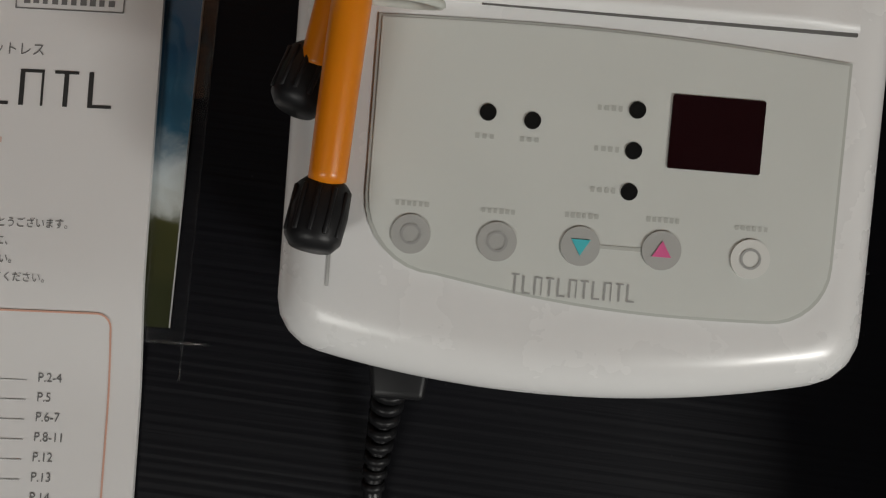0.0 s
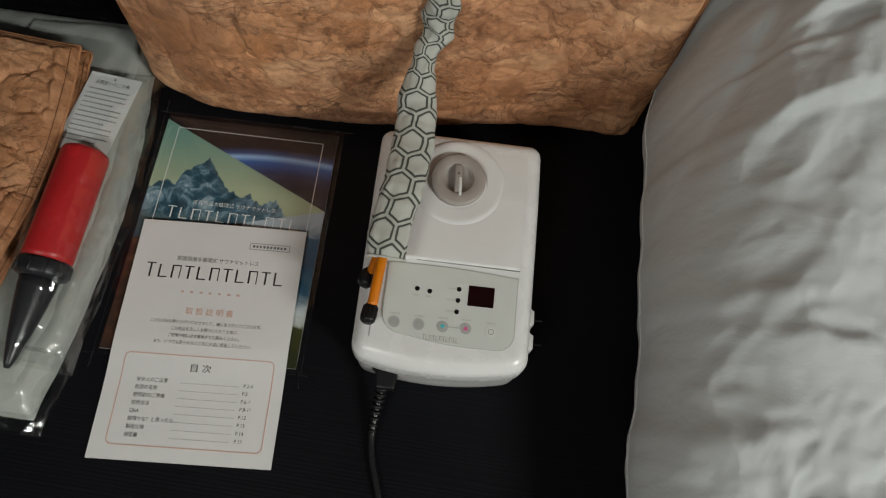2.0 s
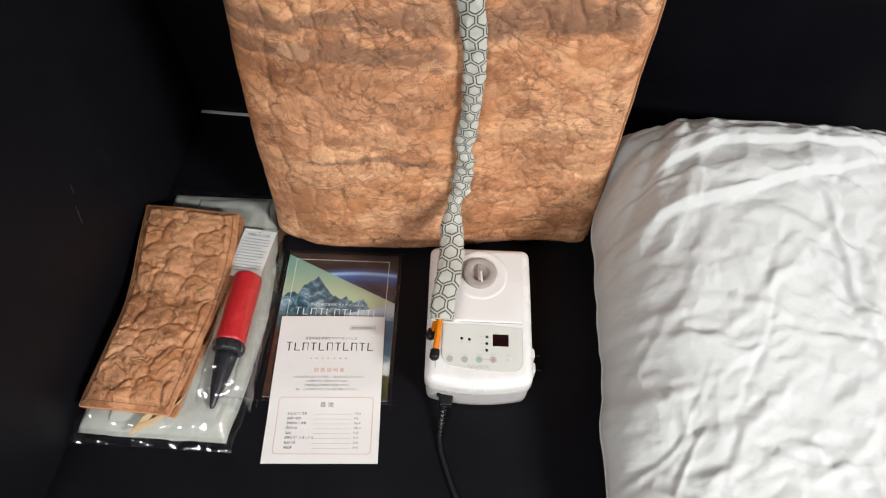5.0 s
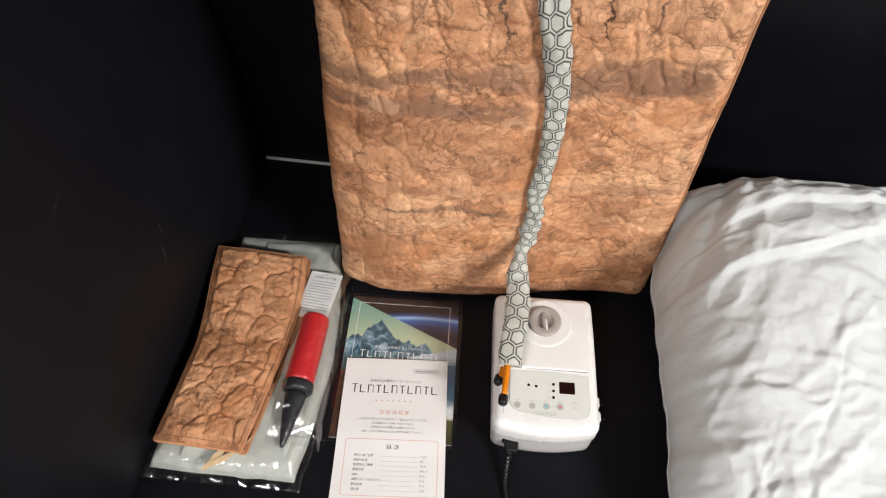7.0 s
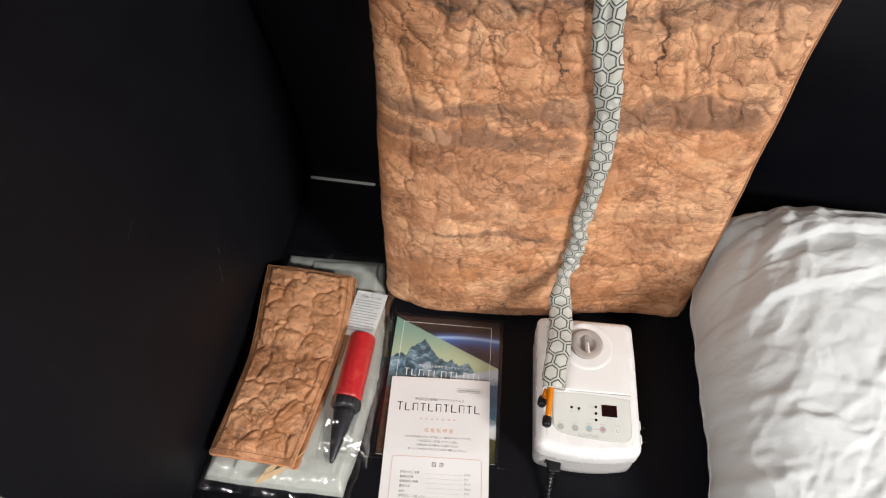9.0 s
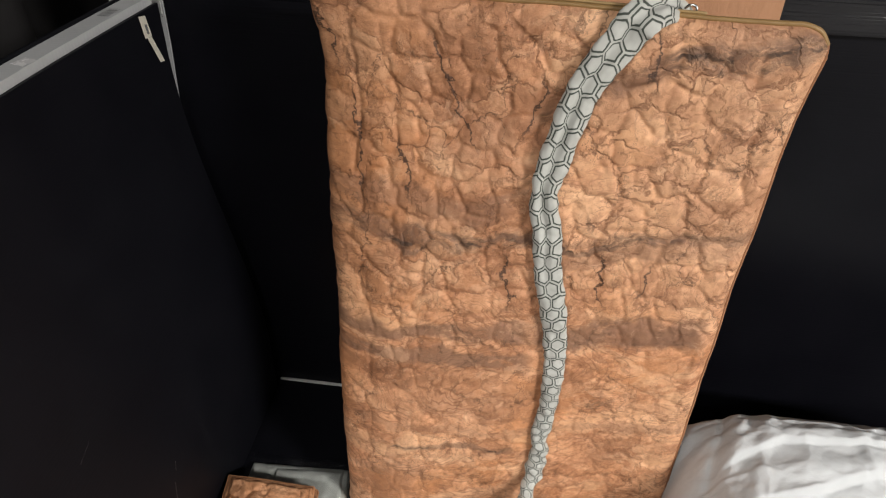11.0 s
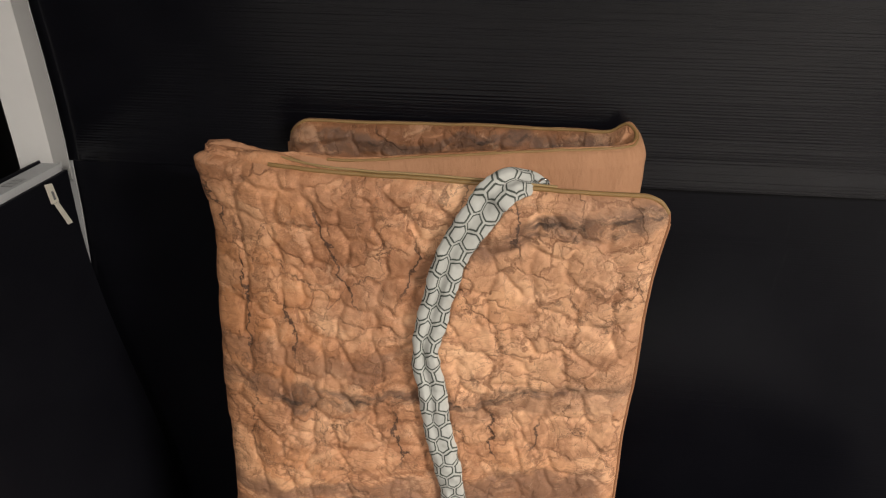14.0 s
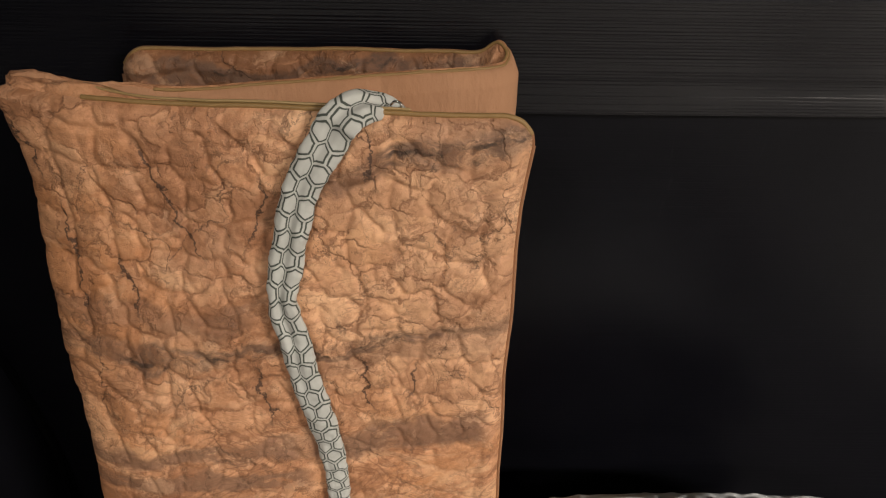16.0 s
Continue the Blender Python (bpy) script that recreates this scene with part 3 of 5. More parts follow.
def cells(x, y, seed=0):
    """Distances to the nearest and second nearest seed of an uneven cell pattern."""
    ix, iy = np.floor(x), np.floor(y)
    f1, f2 = np.full(x.shape, 9.0), np.full(x.shape, 9.0)
    for dx in (-1, 0, 1):
        for dy in (-1, 0, 1):
            cx, cy = ix + dx, iy + dy
            d = np.hypot(cx + 0.15 + 0.7 * hashed(cx, cy, seed) - x, cy + 0.15 + 0.7 * hashed(cx, cy, seed + 5) - y)
            near = d < f1
            f2 = np.where(near, f1, np.minimum(f2, d))
            f1 = np.where(near, d, f1)
    return f1, f2


def ease(v, lo, hi):
    t = np.clip((v - lo) / (hi - lo), 0, 1)
    return t * t * (3 - 2 * t)


def quilt(u, v, cell, depth, seed=0, creased=0.38, stray=0.35):
    """Puffed quilting: rounded lobes parted by sewn valleys."""
    wu = u + stray * cell * (fbm(u / cell * 1.3, v / cell * 1.3, seed + 20, 3) - 0.5) * 2
    wv = v + stray * cell * (fbm(u / cell * 1.3 + 7, v / cell * 1.3, seed + 30, 3) - 0.5) * 2
    f1, f2 = cells(wu / cell, wv / (cell * 1.05), seed)
    gap = np.clip((f2 - f1) / 0.26, 0, 1)
    puff = 0.75 * np.sqrt(gap) + 0.25 * np.clip((f2 - f1) / 0.9, 0, 1)
    wrinkle = fbm(u / cell * 3.2, v / cell * 4.5, seed + 40, 4) - 0.5
    return depth * (puff + creased * wrinkle * (0.4 + puff))


def smooth_line(points, count):
    """An even, smooth line through points, with count steps."""
    p = np.array(points, float)
    q = np.vstack([2 * p[0] - p[1], p, 2 * p[-1] - p[-2]])
    out = []
    for i in range(len(p) - 1):
        a, b, c, d = q[i:i + 4]
        for t in np.linspace(0, 1, 40, endpoint=False):
            out.append(0.5 * (2 * b + (c - a) * t + (2 * a - 5 * b + 4 * c - d) * t * t + (3 * b - a - 3 * c + d) * t ** 3))
    out = np.array(out + [p[-1]])
    s = np.concatenate([[0], np.cumsum(np.linalg.norm(np.diff(out, axis=0), axis=1))])
    t = np.linspace(0, s[-1], count)
    return np.stack([np.interp(t, s, out[:, k]) for k in range(out.shape[1])], -1), t


def tube(name, points, radius, mat, parent=None, label="", steps=60, ring=10, capped=True):
    """A round tube along a smooth line through points; radius is a number or a function of 0..1."""
    line, t = smooth_line(points, steps)
    tang = np.gradient(line, axis=0)
    tang /= np.linalg.norm(tang, axis=1)[:, None] + 1e-9
    ref = np.array([0.0, 0.0, 1.0]) if abs(tang[:, 2]).mean() < 0.8 else np.array([1.0, 0.0, 0.0])
    a = np.cross(tang, ref)
    a /= np.linalg.norm(a, axis=1)[:, None] + 1e-9
    b = np.cross(a, tang)
    ang = np.linspace(0, 2 * math.pi, ring, endpoint=False)
    rad = np.array([radius(k) if callable(radius) else radius for k in t / t[-1]])
    if capped:
        rad[0] = rad[-1] = 1e-5
    co = line[:, None] + rad[:, None, None] * (np.cos(ang)[None, :, None] * a[:, None] + np.sin(ang)[None, :, None] * b[:, None])
    return grid_mesh(name, co, mat, parent, label, closed=True)


def lathe(name, profile, mat, parent=None, label="", ring=40):
    """Turns (radius, z) pairs round the z axis."""
    pr = np.array(profile, float)
    ang = np.linspace(0, 2 * math.pi, ring, endpoint=False)
    co = np.stack([pr[:, 0, None] * np.cos(ang), pr[:, 0, None] * np.sin(ang), np.repeat(pr[:, 1, None], ring, 1)], -1)
    return grid_mesh(name, co[::-1], mat, parent, label, closed=True)


def slab(name, outline, z0, z1, mat, parent=None, label="", bevel=0.0, top=None):
    """A flat plate with the given outline; top(x, y) lifts its surface."""
    bm = bmesh.new()
    verts = [bm.verts.new((x, y, z0)) for x, y in outline]
    face = bm.faces.new(verts)
    ext = bmesh.ops.extrude_face_region(bm, geom=[face])
    up = [v for v in ext["geom"] if isinstance(v, bmesh.types.BMVert)]
    bmesh.ops.translate(bm, verts=up, vec=(0, 0, z1 - z0))
    if bevel:
        rim = [e for e in bm.edges if e.verts[0] in up and e.verts[1] in up]
        bmesh.ops.bevel(bm, geom=rim, offset=bevel, segments=2, affect="EDGES", profile=0.5)
    if top:
        for v in bm.verts:
            v.co.z += top(v.co.x, v.co.y)
    bmesh.ops.recalc_face_normals(bm, faces=bm.faces[:])
    return part(name, bm, mat, parent, label, smooth=False)


def rounded(x0, x1, y0, y1, r, steps=6):
    pts = []
    for cx, cy, a0 in ((x1 - r, y1 - r, 0), (x0 + r, y1 - r, 90), (x0 + r, y0 + r, 180), (x1 - r, y0 + r, 270)):
        for k in range(steps + 1):
            a = radians(a0 + 90 * k / steps)
            pts.append((cx + r * math.cos(a), cy + r * math.sin(a)))
    return pts


def disc(cx, cy, r, steps=24):
    return [(cx + r * math.cos(2 * math.pi * k / steps), cy + r * math.sin(2 * math.pi * k / steps)) for k in range(steps)]


def lettering(name, text, x, y, z, size, mat, parent, align="LEFT", squash=1.0, top=None):
    """Printed words as a thin flat mesh."""
    data = bpy.data.curves.new("words", "FONT")
    data.body, data.size, data.align_x, data.align_y = text, size, align, "CENTER"
    tmp = new("words", data)
    bpy.context.view_layer.update()
    me = bpy.data.meshes.new_from_object(tmp.evaluated_get(bpy.context.evaluated_depsgraph_get()))
    bpy.data.objects.remove(tmp)
    for v in me.vertices:
        v.co = (v.co.x * squash + x, v.co.y + y, z)
        if top:
            v.co.z += top(v.co.x, v.co.y)
    me.name = name
    me.materials.clear()
    me.materials.append(mat)
    ob = new(name, me)
    ob.parent = parent
    return ob


def bars(name, x0, x1, y, height, z, count, mat, parent, gap=0.35, seed=1, top=None):
    """A row of plain upright bars standing in for a line of writing; a short row is one part a bar."""
    rng = random.Random(seed)
    step = (x1 - x0) / count
    apart, bm = count <= 10, bmesh.new()
    for k in range(count):
        w = step * (1 - gap) * rng.uniform(0.75, 1.05)
        h = height * rng.uniform(0.8, 1.0)
        xa = x0 + k * step
        bm.faces.new([bm.verts.new((px, py, z + (top(px, py) if top else 0))) for px, py in ((xa, y - h / 2), (xa + w, y - h / 2), (xa + w, y + h / 2), (xa, y + h / 2))])
        if apart:
            part(name, bm, mat, parent, smooth=False)
            bm = bmesh.new()
    if apart:
        bm.free()
    else:
        part(name, bm, mat, parent, smooth=False)


def word_mark(name, x0, x1, y, height, z, count, mat, parent, thick=0.14, top=None):
    """A brand's word mark as a row of plain angled shapes, each a part of its own."""
    step = (x1 - x0) / count

    for k in range(count):
        xa, w, t = x0 + k * step, step * 0.70, step * thick
        y0, y1, f = y - height / 2, y + height / 2 * (1.2 if k == 0 else 1.0), height * 0.09
        if k % 3 == 0:
            pts = [(xa, y1 - f), (xa + w / 2 - t, y1 - f), (xa + w / 2 - t, y0), (xa + w / 2 + t, y0), (xa + w / 2 + t, y1 - f), (xa + w, y1 - f), (xa + w, y1), (xa, y1)]
        elif k % 3 == 1:
            pts = [(xa, y0), (xa + w, y0), (xa + w, y0 + f), (xa + 2 * t, y0 + f), (xa + 2 * t, y1), (xa, y1)]
        else:
            pts = [(xa, y0), (xa + 2 * t, y0), (xa + 2 * t, y1 - f), (xa + w - t, y1 - f), (xa + w - t, y0), (xa + w, y0), (xa + w, y1), (xa, y1)]
        bm = bmesh.new()
        bm.faces.new([bm.verts.new((px, py, z + (top(px, py) if top else 0))) for px, py in pts])
        part(name, bm, mat, parent, smooth=False)


# ---- setting ----
def sheet(name, outline_fn, nu, nv, mat, label, thick, direction):
    """A thin board: a grid of places pushed back along direction to give it thickness."""
    a, b = np.meshgrid(np.linspace(0, 1, nu), np.linspace(0, 1, nv))
    front = outline_fn(a, b)
    back = front + np.array(direction) * thick
    rim = np.concatenate([front, back[::-1]], 0)
    rim = np.concatenate([rim, rim[:1]], 0)
    ob = grid_mesh(name, rim, mat)
    bm = bmesh.new()
    bm.from_mesh(ob.data)
    bmesh.ops.remove_doubles(bm, verts=bm.verts[:], dist=1e-5)
    bmesh.ops.holes_fill(bm, edges=[e for e in bm.edges if e.is_boundary], sides=0)
    bmesh.ops.recalc_face_normals(bm, faces=bm.faces[:])
    bm.to_mesh(ob.data)
    bm.free()
    ob.data.shade_smooth()
    ob.data.set_sharp_from_angle(angle=radians(35))
    return tagged(ob, label, "wall", kind="structure")


floor = part("floor", box_bm(-0.45, 1.75, -0.9, 1.135, -0.006, 0.0), black_floor, smooth=False)
tagged(floor, "matt black ribbed plastic sheet lying flat", "floor", kind="structure")


def back_low(a, b):
    x, z = -0.44 + 2.2 * a, 0.888 * b
    return np.stack([x, 1.128 + 0.004 * np.sin(3 * x) * b, z], -1)


def back_high(a, b):
    x, z = -0.44 + 2.2 * a, 0.889 + 0.9 * b
    lift = ease(x, -0.1, 0.7) * 0.9 + 0.1
    y = 1.122 - 0.008 * lift * (1 - ease(z, 0.889, 0.947)) - 0.002 * np.exp(-((z - 0.947) / 0.008) ** 2) * lift
    return np.stack([x, y + 0.012 * np.sin(2.1 * x + 0.6) * ease(z, 0.95, 1.4), z], -1)


def side_profile(z):
    return -0.322 - 0.098 * ease(z, 0.12, 0.80)


def side(a, b):
    y, z = 0.226 + 0.872 * a, 0.0 + (0.845 + 0.035 * a) * b
    return np.stack([side_profile(z) - 0.012 * ease(y, 0.85, 1.12) * (1 - b) + 0.006 * np.sin(y * 6), y, z], -1)


sheet("wall_back", back_low, 24, 10, black_back, "black ribbed plastic sheet standing upright as a backdrop", 0.006, (0, 1, 0))
sheet("wall_back_upper", back_high, 60, 90, black_upper, "upper black ribbed plastic sheet with a sheen and a bent lower rim", 0.006, (0, 1, 0))
sheet("wall_side", side, 30, 40, black_side, "bowed black plastic sheet leaning outwards as a side wall", 0.005, (-1, 0, 0))


def side_core(a, b):
    y, z = 0.222 + 0.87 * a, 0.0 + (0.857 + 0.035 * a) * b
    return np.stack([side_profile(z) - 0.0062 - 0.012 * ease(y, 0.85, 1.12) * (1 - b) + 0.006 * np.sin(y * 6), y, z], -1)


core = sheet("side_wall_board", side_core, 30, 40, white_board, "white corrugated board edge behind the black side sheet", 0.032, (-1, 0, 0))


def side_skin(a, b):
    return side_core(a, b) + np.array((-0.0335, 0.0, 0.004))


sheet("side_wall_skin", side_skin, 30, 30, black_side, "outer black sheet of the side wall board", 0.004, (-1, 0, 0))

corner = thing("corner_strip", Matrix(), "white folded plastic angle strip standing upright in the corner", "corner strip")
corner["kind"] = "structure"


def angle_face(x0, y0, x1, y1, z0, z1):
    def fn(a, b):
        z = z0 + (z1 - z0) * b
        bend = 0.006 * ease(z, 0.88, 1.25) ** 0.7
        return np.stack([x0 + (x1 - x0) * a * (1 - 0.25 * ease(z, 0.9, 1.3)) - bend + 0.006 * np.sin(z * 7) * a, y0 + (y1 - y0) * a, z], -1)
    return fn


for nm, f in (("strip_face", angle_face(-0.462, 1.128, -0.418, 1.106, 0.86, 1.9)), ("strip_face", angle_face(-0.503, 1.10, -0.462, 1.128, 0.84, 1.9))):
    ob = sheet(nm, f, 6, 16, white_strip, "", 0.003, (0, 1, 0))
    ob.parent = corner
    for key in ("category", "kind", "label"):
        if key in ob:
            del ob[key]

bm = bmesh.new()
for y in (1.116, 1.120):
    vs = [bm.verts.new(p) for p in ((-0.442, y, 0.886), (-0.420, y, 0.890), (-0.423, y, 0.80), (-0.430, y, 0.70), (-0.436, y, 0.66))]
    bm.faces.new(vs)
bm.verts.ensure_lookup_table()
for k in range(5):
    bm.faces.new([bm.verts[k], bm.verts[(k + 1) % 5], bm.verts[5 + (k + 1) % 5], bm.verts[5 + k]])
bmesh.ops.recalc_face_normals(bm, faces=bm.faces[:])
tagged(part("corner_board", bm, white_board, smooth=False), "white corrugated board end showing behind the side wall", "board", kind="structure")

tagged(part("floor_edge_strip", box_bm(-0.332, -0.175, 1.119, 1.1265, 0.0005, 0.005, 0.001, 1), white_strip, smooth=False),
       "thin white cut edge of the sheet at the wall's foot", "edge strip", kind="structure")


def curtain(a, b):
    y, z = -0.9 + 2.6 * a, 0.0 + 2.38 * b
    x = -0.80 + 0.035 * np.sin(y * 21 + 1.5 * np.sin(z * 2.1)) + 0.03 * np.sin(y * 47 + z) * b
    return np.stack([x, y, z], -1)


ob = sheet("curtain", curtain, 160, 30, black_cloth, "black cloth curtain hanging in soft folds", 0.002, (-1, 0, 0))
ob["category"], ob["kind"] = "curtain", ""
del ob["kind"]

for nm, dims, mat in (("wall_south", (-2.6, 3.6, -3.6, -3.5, -0.02, 2.4), room_paint), ("wall_west", (-2.7, -2.6, -3.6, 2.1, -0.02, 2.4), room_paint),
                      ("wall_east", (3.6, 3.7, -3.6, 2.1, -0.02, 2.4), room_paint), ("wall_north", (-2.6, 3.6, 2.0, 2.1, -0.02, 2.4), room_paint),
                      ("ceiling", (-2.7, 3.7, -3.6, 2.1, 2.4, 2.5), room_paint), ("room_floor", (-2.7, 3.7, -3.6, 2.1, -0.12, -0.02), room_floor_mat)):
    tagged(part(nm, box_bm(*dims), mat, smooth=False), "plain painted surface of the room", "floor" if "floor" in nm else "wall", kind="structure")

lamp_glow = material("lamp_diffuser", (0.9, 0.9, 0.9), 0.5)
lamp_glow.node_tree.nodes["Principled BSDF"].inputs["Emission Color"].default_value = (1.0, 0.94, 0.86, 1)
lamp_glow.node_tree.nodes["Principled BSDF"].inputs["Emission Strength"].default_value = 4.0
for spot, watts in LAMPS:
    lamp = thing("ceiling_lamp", pose(spot[0], spot[1], spot[2]), "long white ceiling lamp with a glowing diffuser", "ceiling lamp", "ceiling lamps")
    part("housing", box_bm(-0.6, 0.6, -0.14, 0.14, 0.012, 0.08, 0.006), abs_matt, lamp, smooth=False)
    part("diffuser", box_bm(-0.57, 0.57, -0.12, 0.12, 0.0, 0.012, 0.003), lamp_glow, lamp, smooth=False)

# small card and tape stuck to the side wall's upper corner
tag = thing("wall_label", Matrix(), "small cream paper label with a tape tail on black sheet", "label")


def on_side(y, z, off):
    return (float(side_profile(np.array(z)) - 0.012 * ease(np.array(y), 0.85, 1.12) * (1 - z / 0.88) + 0.006 * np.sin(y * 6)) + off, y, z)


cream = material("cream_paper", (0.66, 0.62, 0.52), 0.6)
for nm, corners, mt, off in (("card", ((1.0341, 0.8751), (1.0512, 0.8721), (1.0581, 0.8385), (1.0391, 0.8395)), cream, 0.003), ("tape", ((1.0441, 0.839), (1.0554, 0.8382), (1.0776, 0.7922), (1.0651, 0.7935)), cream, 0.0036),
                             ("print_bar", ((1.0436, 0.8608), (1.0483, 0.8597), (1.0511, 0.8445), (1.0461, 0.845)), ink_grey, 0.0042)):
    bm = bmesh.new()
    bm.faces.new([bm.verts.new(on_side(y, z, off)) for y, z in corners])
    ext = bmesh.ops.extrude_face_region(bm, geom=bm.faces[:])
    bmesh.ops.translate(bm, verts=[v for v in ext["geom"] if isinstance(v, bmesh.types.BMVert)], vec=(0.0006, 0, 0))
    bmesh.ops.recalc_face_normals(bm, faces=bm.faces[:])
    part(nm, bm, mt, tag, smooth=False)

# dark code bars printed on the white board, on its top and on the flap behind it
label_ob = thing("barcode_label", Matrix(), "block of thin dark code bars on the white board's top", "label", "code labels")
bm = bmesh.new()
for k in range(9):
    y = 0.985 + 0.004 * k
    x, _, z = on_side(y, 0.885, -0.012)
    zt = 0.857 + 0.035 * (y - 0.222) / 0.87 + 0.0006
    bm.faces.new([bm.verts.new(p) for p in ((x, y, zt), (x - 0.018, y, zt), (x - 0.018, y + (0.0014 if k % 3 else 0.0026), zt), (x, y + (0.0014 if k % 3 else 0.0026), zt))])
part("bars", bm, ink_grey, label_ob, smooth=False)
label_ob = thing("barcode_label", Matrix(), "block of thin dark code bars on the white flap", "label", "code labels")
bm = bmesh.new()
for k in range(7):
    x, w = -0.4392 + 0.0022 * k, 0.0008 if k % 3 else 0.0014
    bm.faces.new([bm.verts.new(p) for p in ((x, 1.1155, 0.852), (x + w, 1.1155, 0.852), (x + w, 1.1155, 0.876), (x, 1.1155, 0.876))])
part("bars", bm, ink_grey, label_ob, smooth=False)
tape_ob = thing("tape_piece", Matrix(), "small shiny piece of clear tape on the white board edge", "tape")
bm = bmesh.new()
x, _, z = on_side(0.80, 0.885, -0.008)
zt = 0.857 + 0.035 * (0.80 - 0.222) / 0.87 + 0.0008
rows = [[bm.verts.new((x - 0.007 * a + 0.001 * b, 0.790 + 0.006 * b + 0.002 * a, zt + 0.0006 * ((a + b) % 2))) for a in range(4)] for b in range(5)]
for b in range(4):
    for a in range(3):
        bm.faces.new([rows[b][a], rows[b][a + 1], rows[b + 1][a + 1], rows[b + 1][a]])
part("strip", bm, abs_white, tape_ob)

# pale scuffs on the side wall
for y, z, dy, dz in ((0.665, 0.191, 0.012, 0.030), (0.690, 0.235, 0.008, 0.014), (0.560, 0.420, 0.030, 0.010)):
    scuff = thing("scuff_mark", Matrix(), "thin pale scratch on the black side wall", "scratch", "scratches")
    bm = bmesh.new()
    bm.faces.new([bm.verts.new(on_side(*q, 0.0012)) for q in ((y, z), (y + 0.0008, z), (y + dy + 0.0006, z + dz), (y + dy, z + dz))])
    part("stroke", bm, ink_grey, scuff, smooth=False)


# ---- folded sauna mattress ----
def build_mattress():
    root = thing("folded_mattress", pose(0, 0, 0), "thick quilted mattress folded in three, sandstone-printed cloth, standing upright", "mattress")
    plan = [(0.506, 0.862), (0.36, 0.866), (0.20, 0.878), (0.08, 0.897), (0.00, 0.910), (-0.040, 0.924), (-0.064, 0.933), (-0.074, 0.941), (-0.064, 0.949), (-0.032, 0.945),
            (0.01, 0.934), (0.08, 0.941), (0.20, 0.972), (0.34, 1.000), (0.45, 1.022), (0.492, 1.038), (0.505, 1.060), (0.484, 1.082), (0.40, 1.092), (0.2, 1.098), (-0.028, 1.084)]
    ns, nz = 700, 360
    line, s = smooth_line(plan, ns)
    length = s[-1]
    tang = np.gradient(line, axis=0)
    tang /= np.linalg.norm(tang, axis=1)[:, None]
    nrm = np.stack([-tang[:, 1], tang[:, 0]], -1)
    S, V = np.meshgrid(s, np.linspace(0, 1, nz), indexing="ij")
    height = 0.968 + 0.014 * ease(S, 0.75, 1.3) + 0.008 * (fbm(S * 7, S * 0, 3) - 0.5) + 0.006 * np.exp(-((S - 0.61) / 0.05) ** 2) * (0.7 + 0.6 * fbm(S * 60, S * 0, 71)) + 0.020 * np.exp(-((S - 1.22) / 0.020) ** 2)
    # rounded corners at both ends
    for end in (S, length - S):
        height = height - 0.034 * (1 - np.sqrt(np.clip(1 - (1 - np.clip(end / 0.036, 0, 1)) ** 2, 0, 1)))
    foot = 0.002 + 0.02 * (1 - np.sqrt(np.clip(1 - (1 - np.clip(S / 0.03, 0, 1)) ** 2, 0, 1)))
    Z = foot + (height - foot) * V
    # the lower left swells towards the viewer, the front sags a little
    front = 1 - ease(S, 0.59, 0.82)
    left = ease(S, 0.05, 0.56)
    lean = -(0.048 * left * (1 - ease(Z, 0.25, 0.70)) + 0.056 * left * (1 - ease(Z, 0.62, 0.95)) + 0.010 * (1 - ease(Z, 0.0, 0.5))) * front
    X = line[:, 0, None] + 0.010 * (fbm(S * 3, Z * 5, 9) - 0.5) + 0.008 * (1 - ease(S, 0.0, 0.10)) * ease(Z, 0.84, 0.95)
    nook = np.exp(-((S - 0.60) / 0.16) ** 4)
    X = X + nook * (0.015 * (1 - ease(Z, 0.50, 0.92)) * ease(Z, -0.10, 0.10) - 0.012 * ease(Z, 0.82, 0.975)) - 0.016 * np.exp(-((S - 0.595) / 0.035) ** 2) * ease(Z, 0.86, 0.97)
    Y = line[:, 1, None] + lean + 0.012 * (fbm(S * 4 + 3, Z * 4, 8) - 0.5) * front
    edge = np.minimum(np.minimum(Z - foot, height - Z), np.minimum(S, length - S))
    body = np.sqrt(np.clip(edge / (0.022 - 0.015 * np.exp(-((S - 0.60) / 0.07) ** 2) * (Z > 0.5)), 0.0, 1.0))
    calm = 0.55 + 0.45 * ease(Z, 0.40, 0.62)
    creases = 0.0016 * (1 - ease(np.abs(2 * fbm(S * 11, Z * 13, 95, 4) - 1), 0.0, 0.13)) + 0.0012 * (1 - ease(np.abs(2 * fbm(S * 19 + 5, Z * 12, 97, 3) - 1), 0.0, 0.16))
    puff = (quilt(S, Z, 0.050, 0.0064, 2, 0.20, 0.30) + 0.22 * quilt(S + 4, Z, 0.025, 0.0055, 6, 0.25) + 0.0030 * (fbm(S * 16, Z * 20, 91, 4) - 0.5) - creases) * calm + 0.004 * (1 - calm)
    thick = 0.004 + 0.014 * body + 0.010 * np.exp(-((S - 0.62) / 0.10) ** 2) * (1 - ease(Z, 0.80, 0.95))
    off = thick + puff * (0.25 + 0.75 * body) * (1 - 0.55 * np.exp(-((S - 0.60) / 0.045) ** 2)) - 0.006
    cover = np.stack([X + nrm[:, 0, None] * off, Y + nrm[:, 1, None] * off, Z], -1)
    inner = np.maximum(0.004 + 0.014 * body, 0.0125 * np.exp(-((S - 0.62) / 0.15) ** 4)) + 0.004 * (fbm(S * 9, Z * 5, 12) - 0.5)
    lining = np.stack([X - nrm[:, 0, None] * inner, Y - nrm[:, 1, None] * inner, Z], -1)
    # at the closed fold the cloth is gathered shut
    shut = np.exp(-((s - 0.60) / 0.14) ** 4)
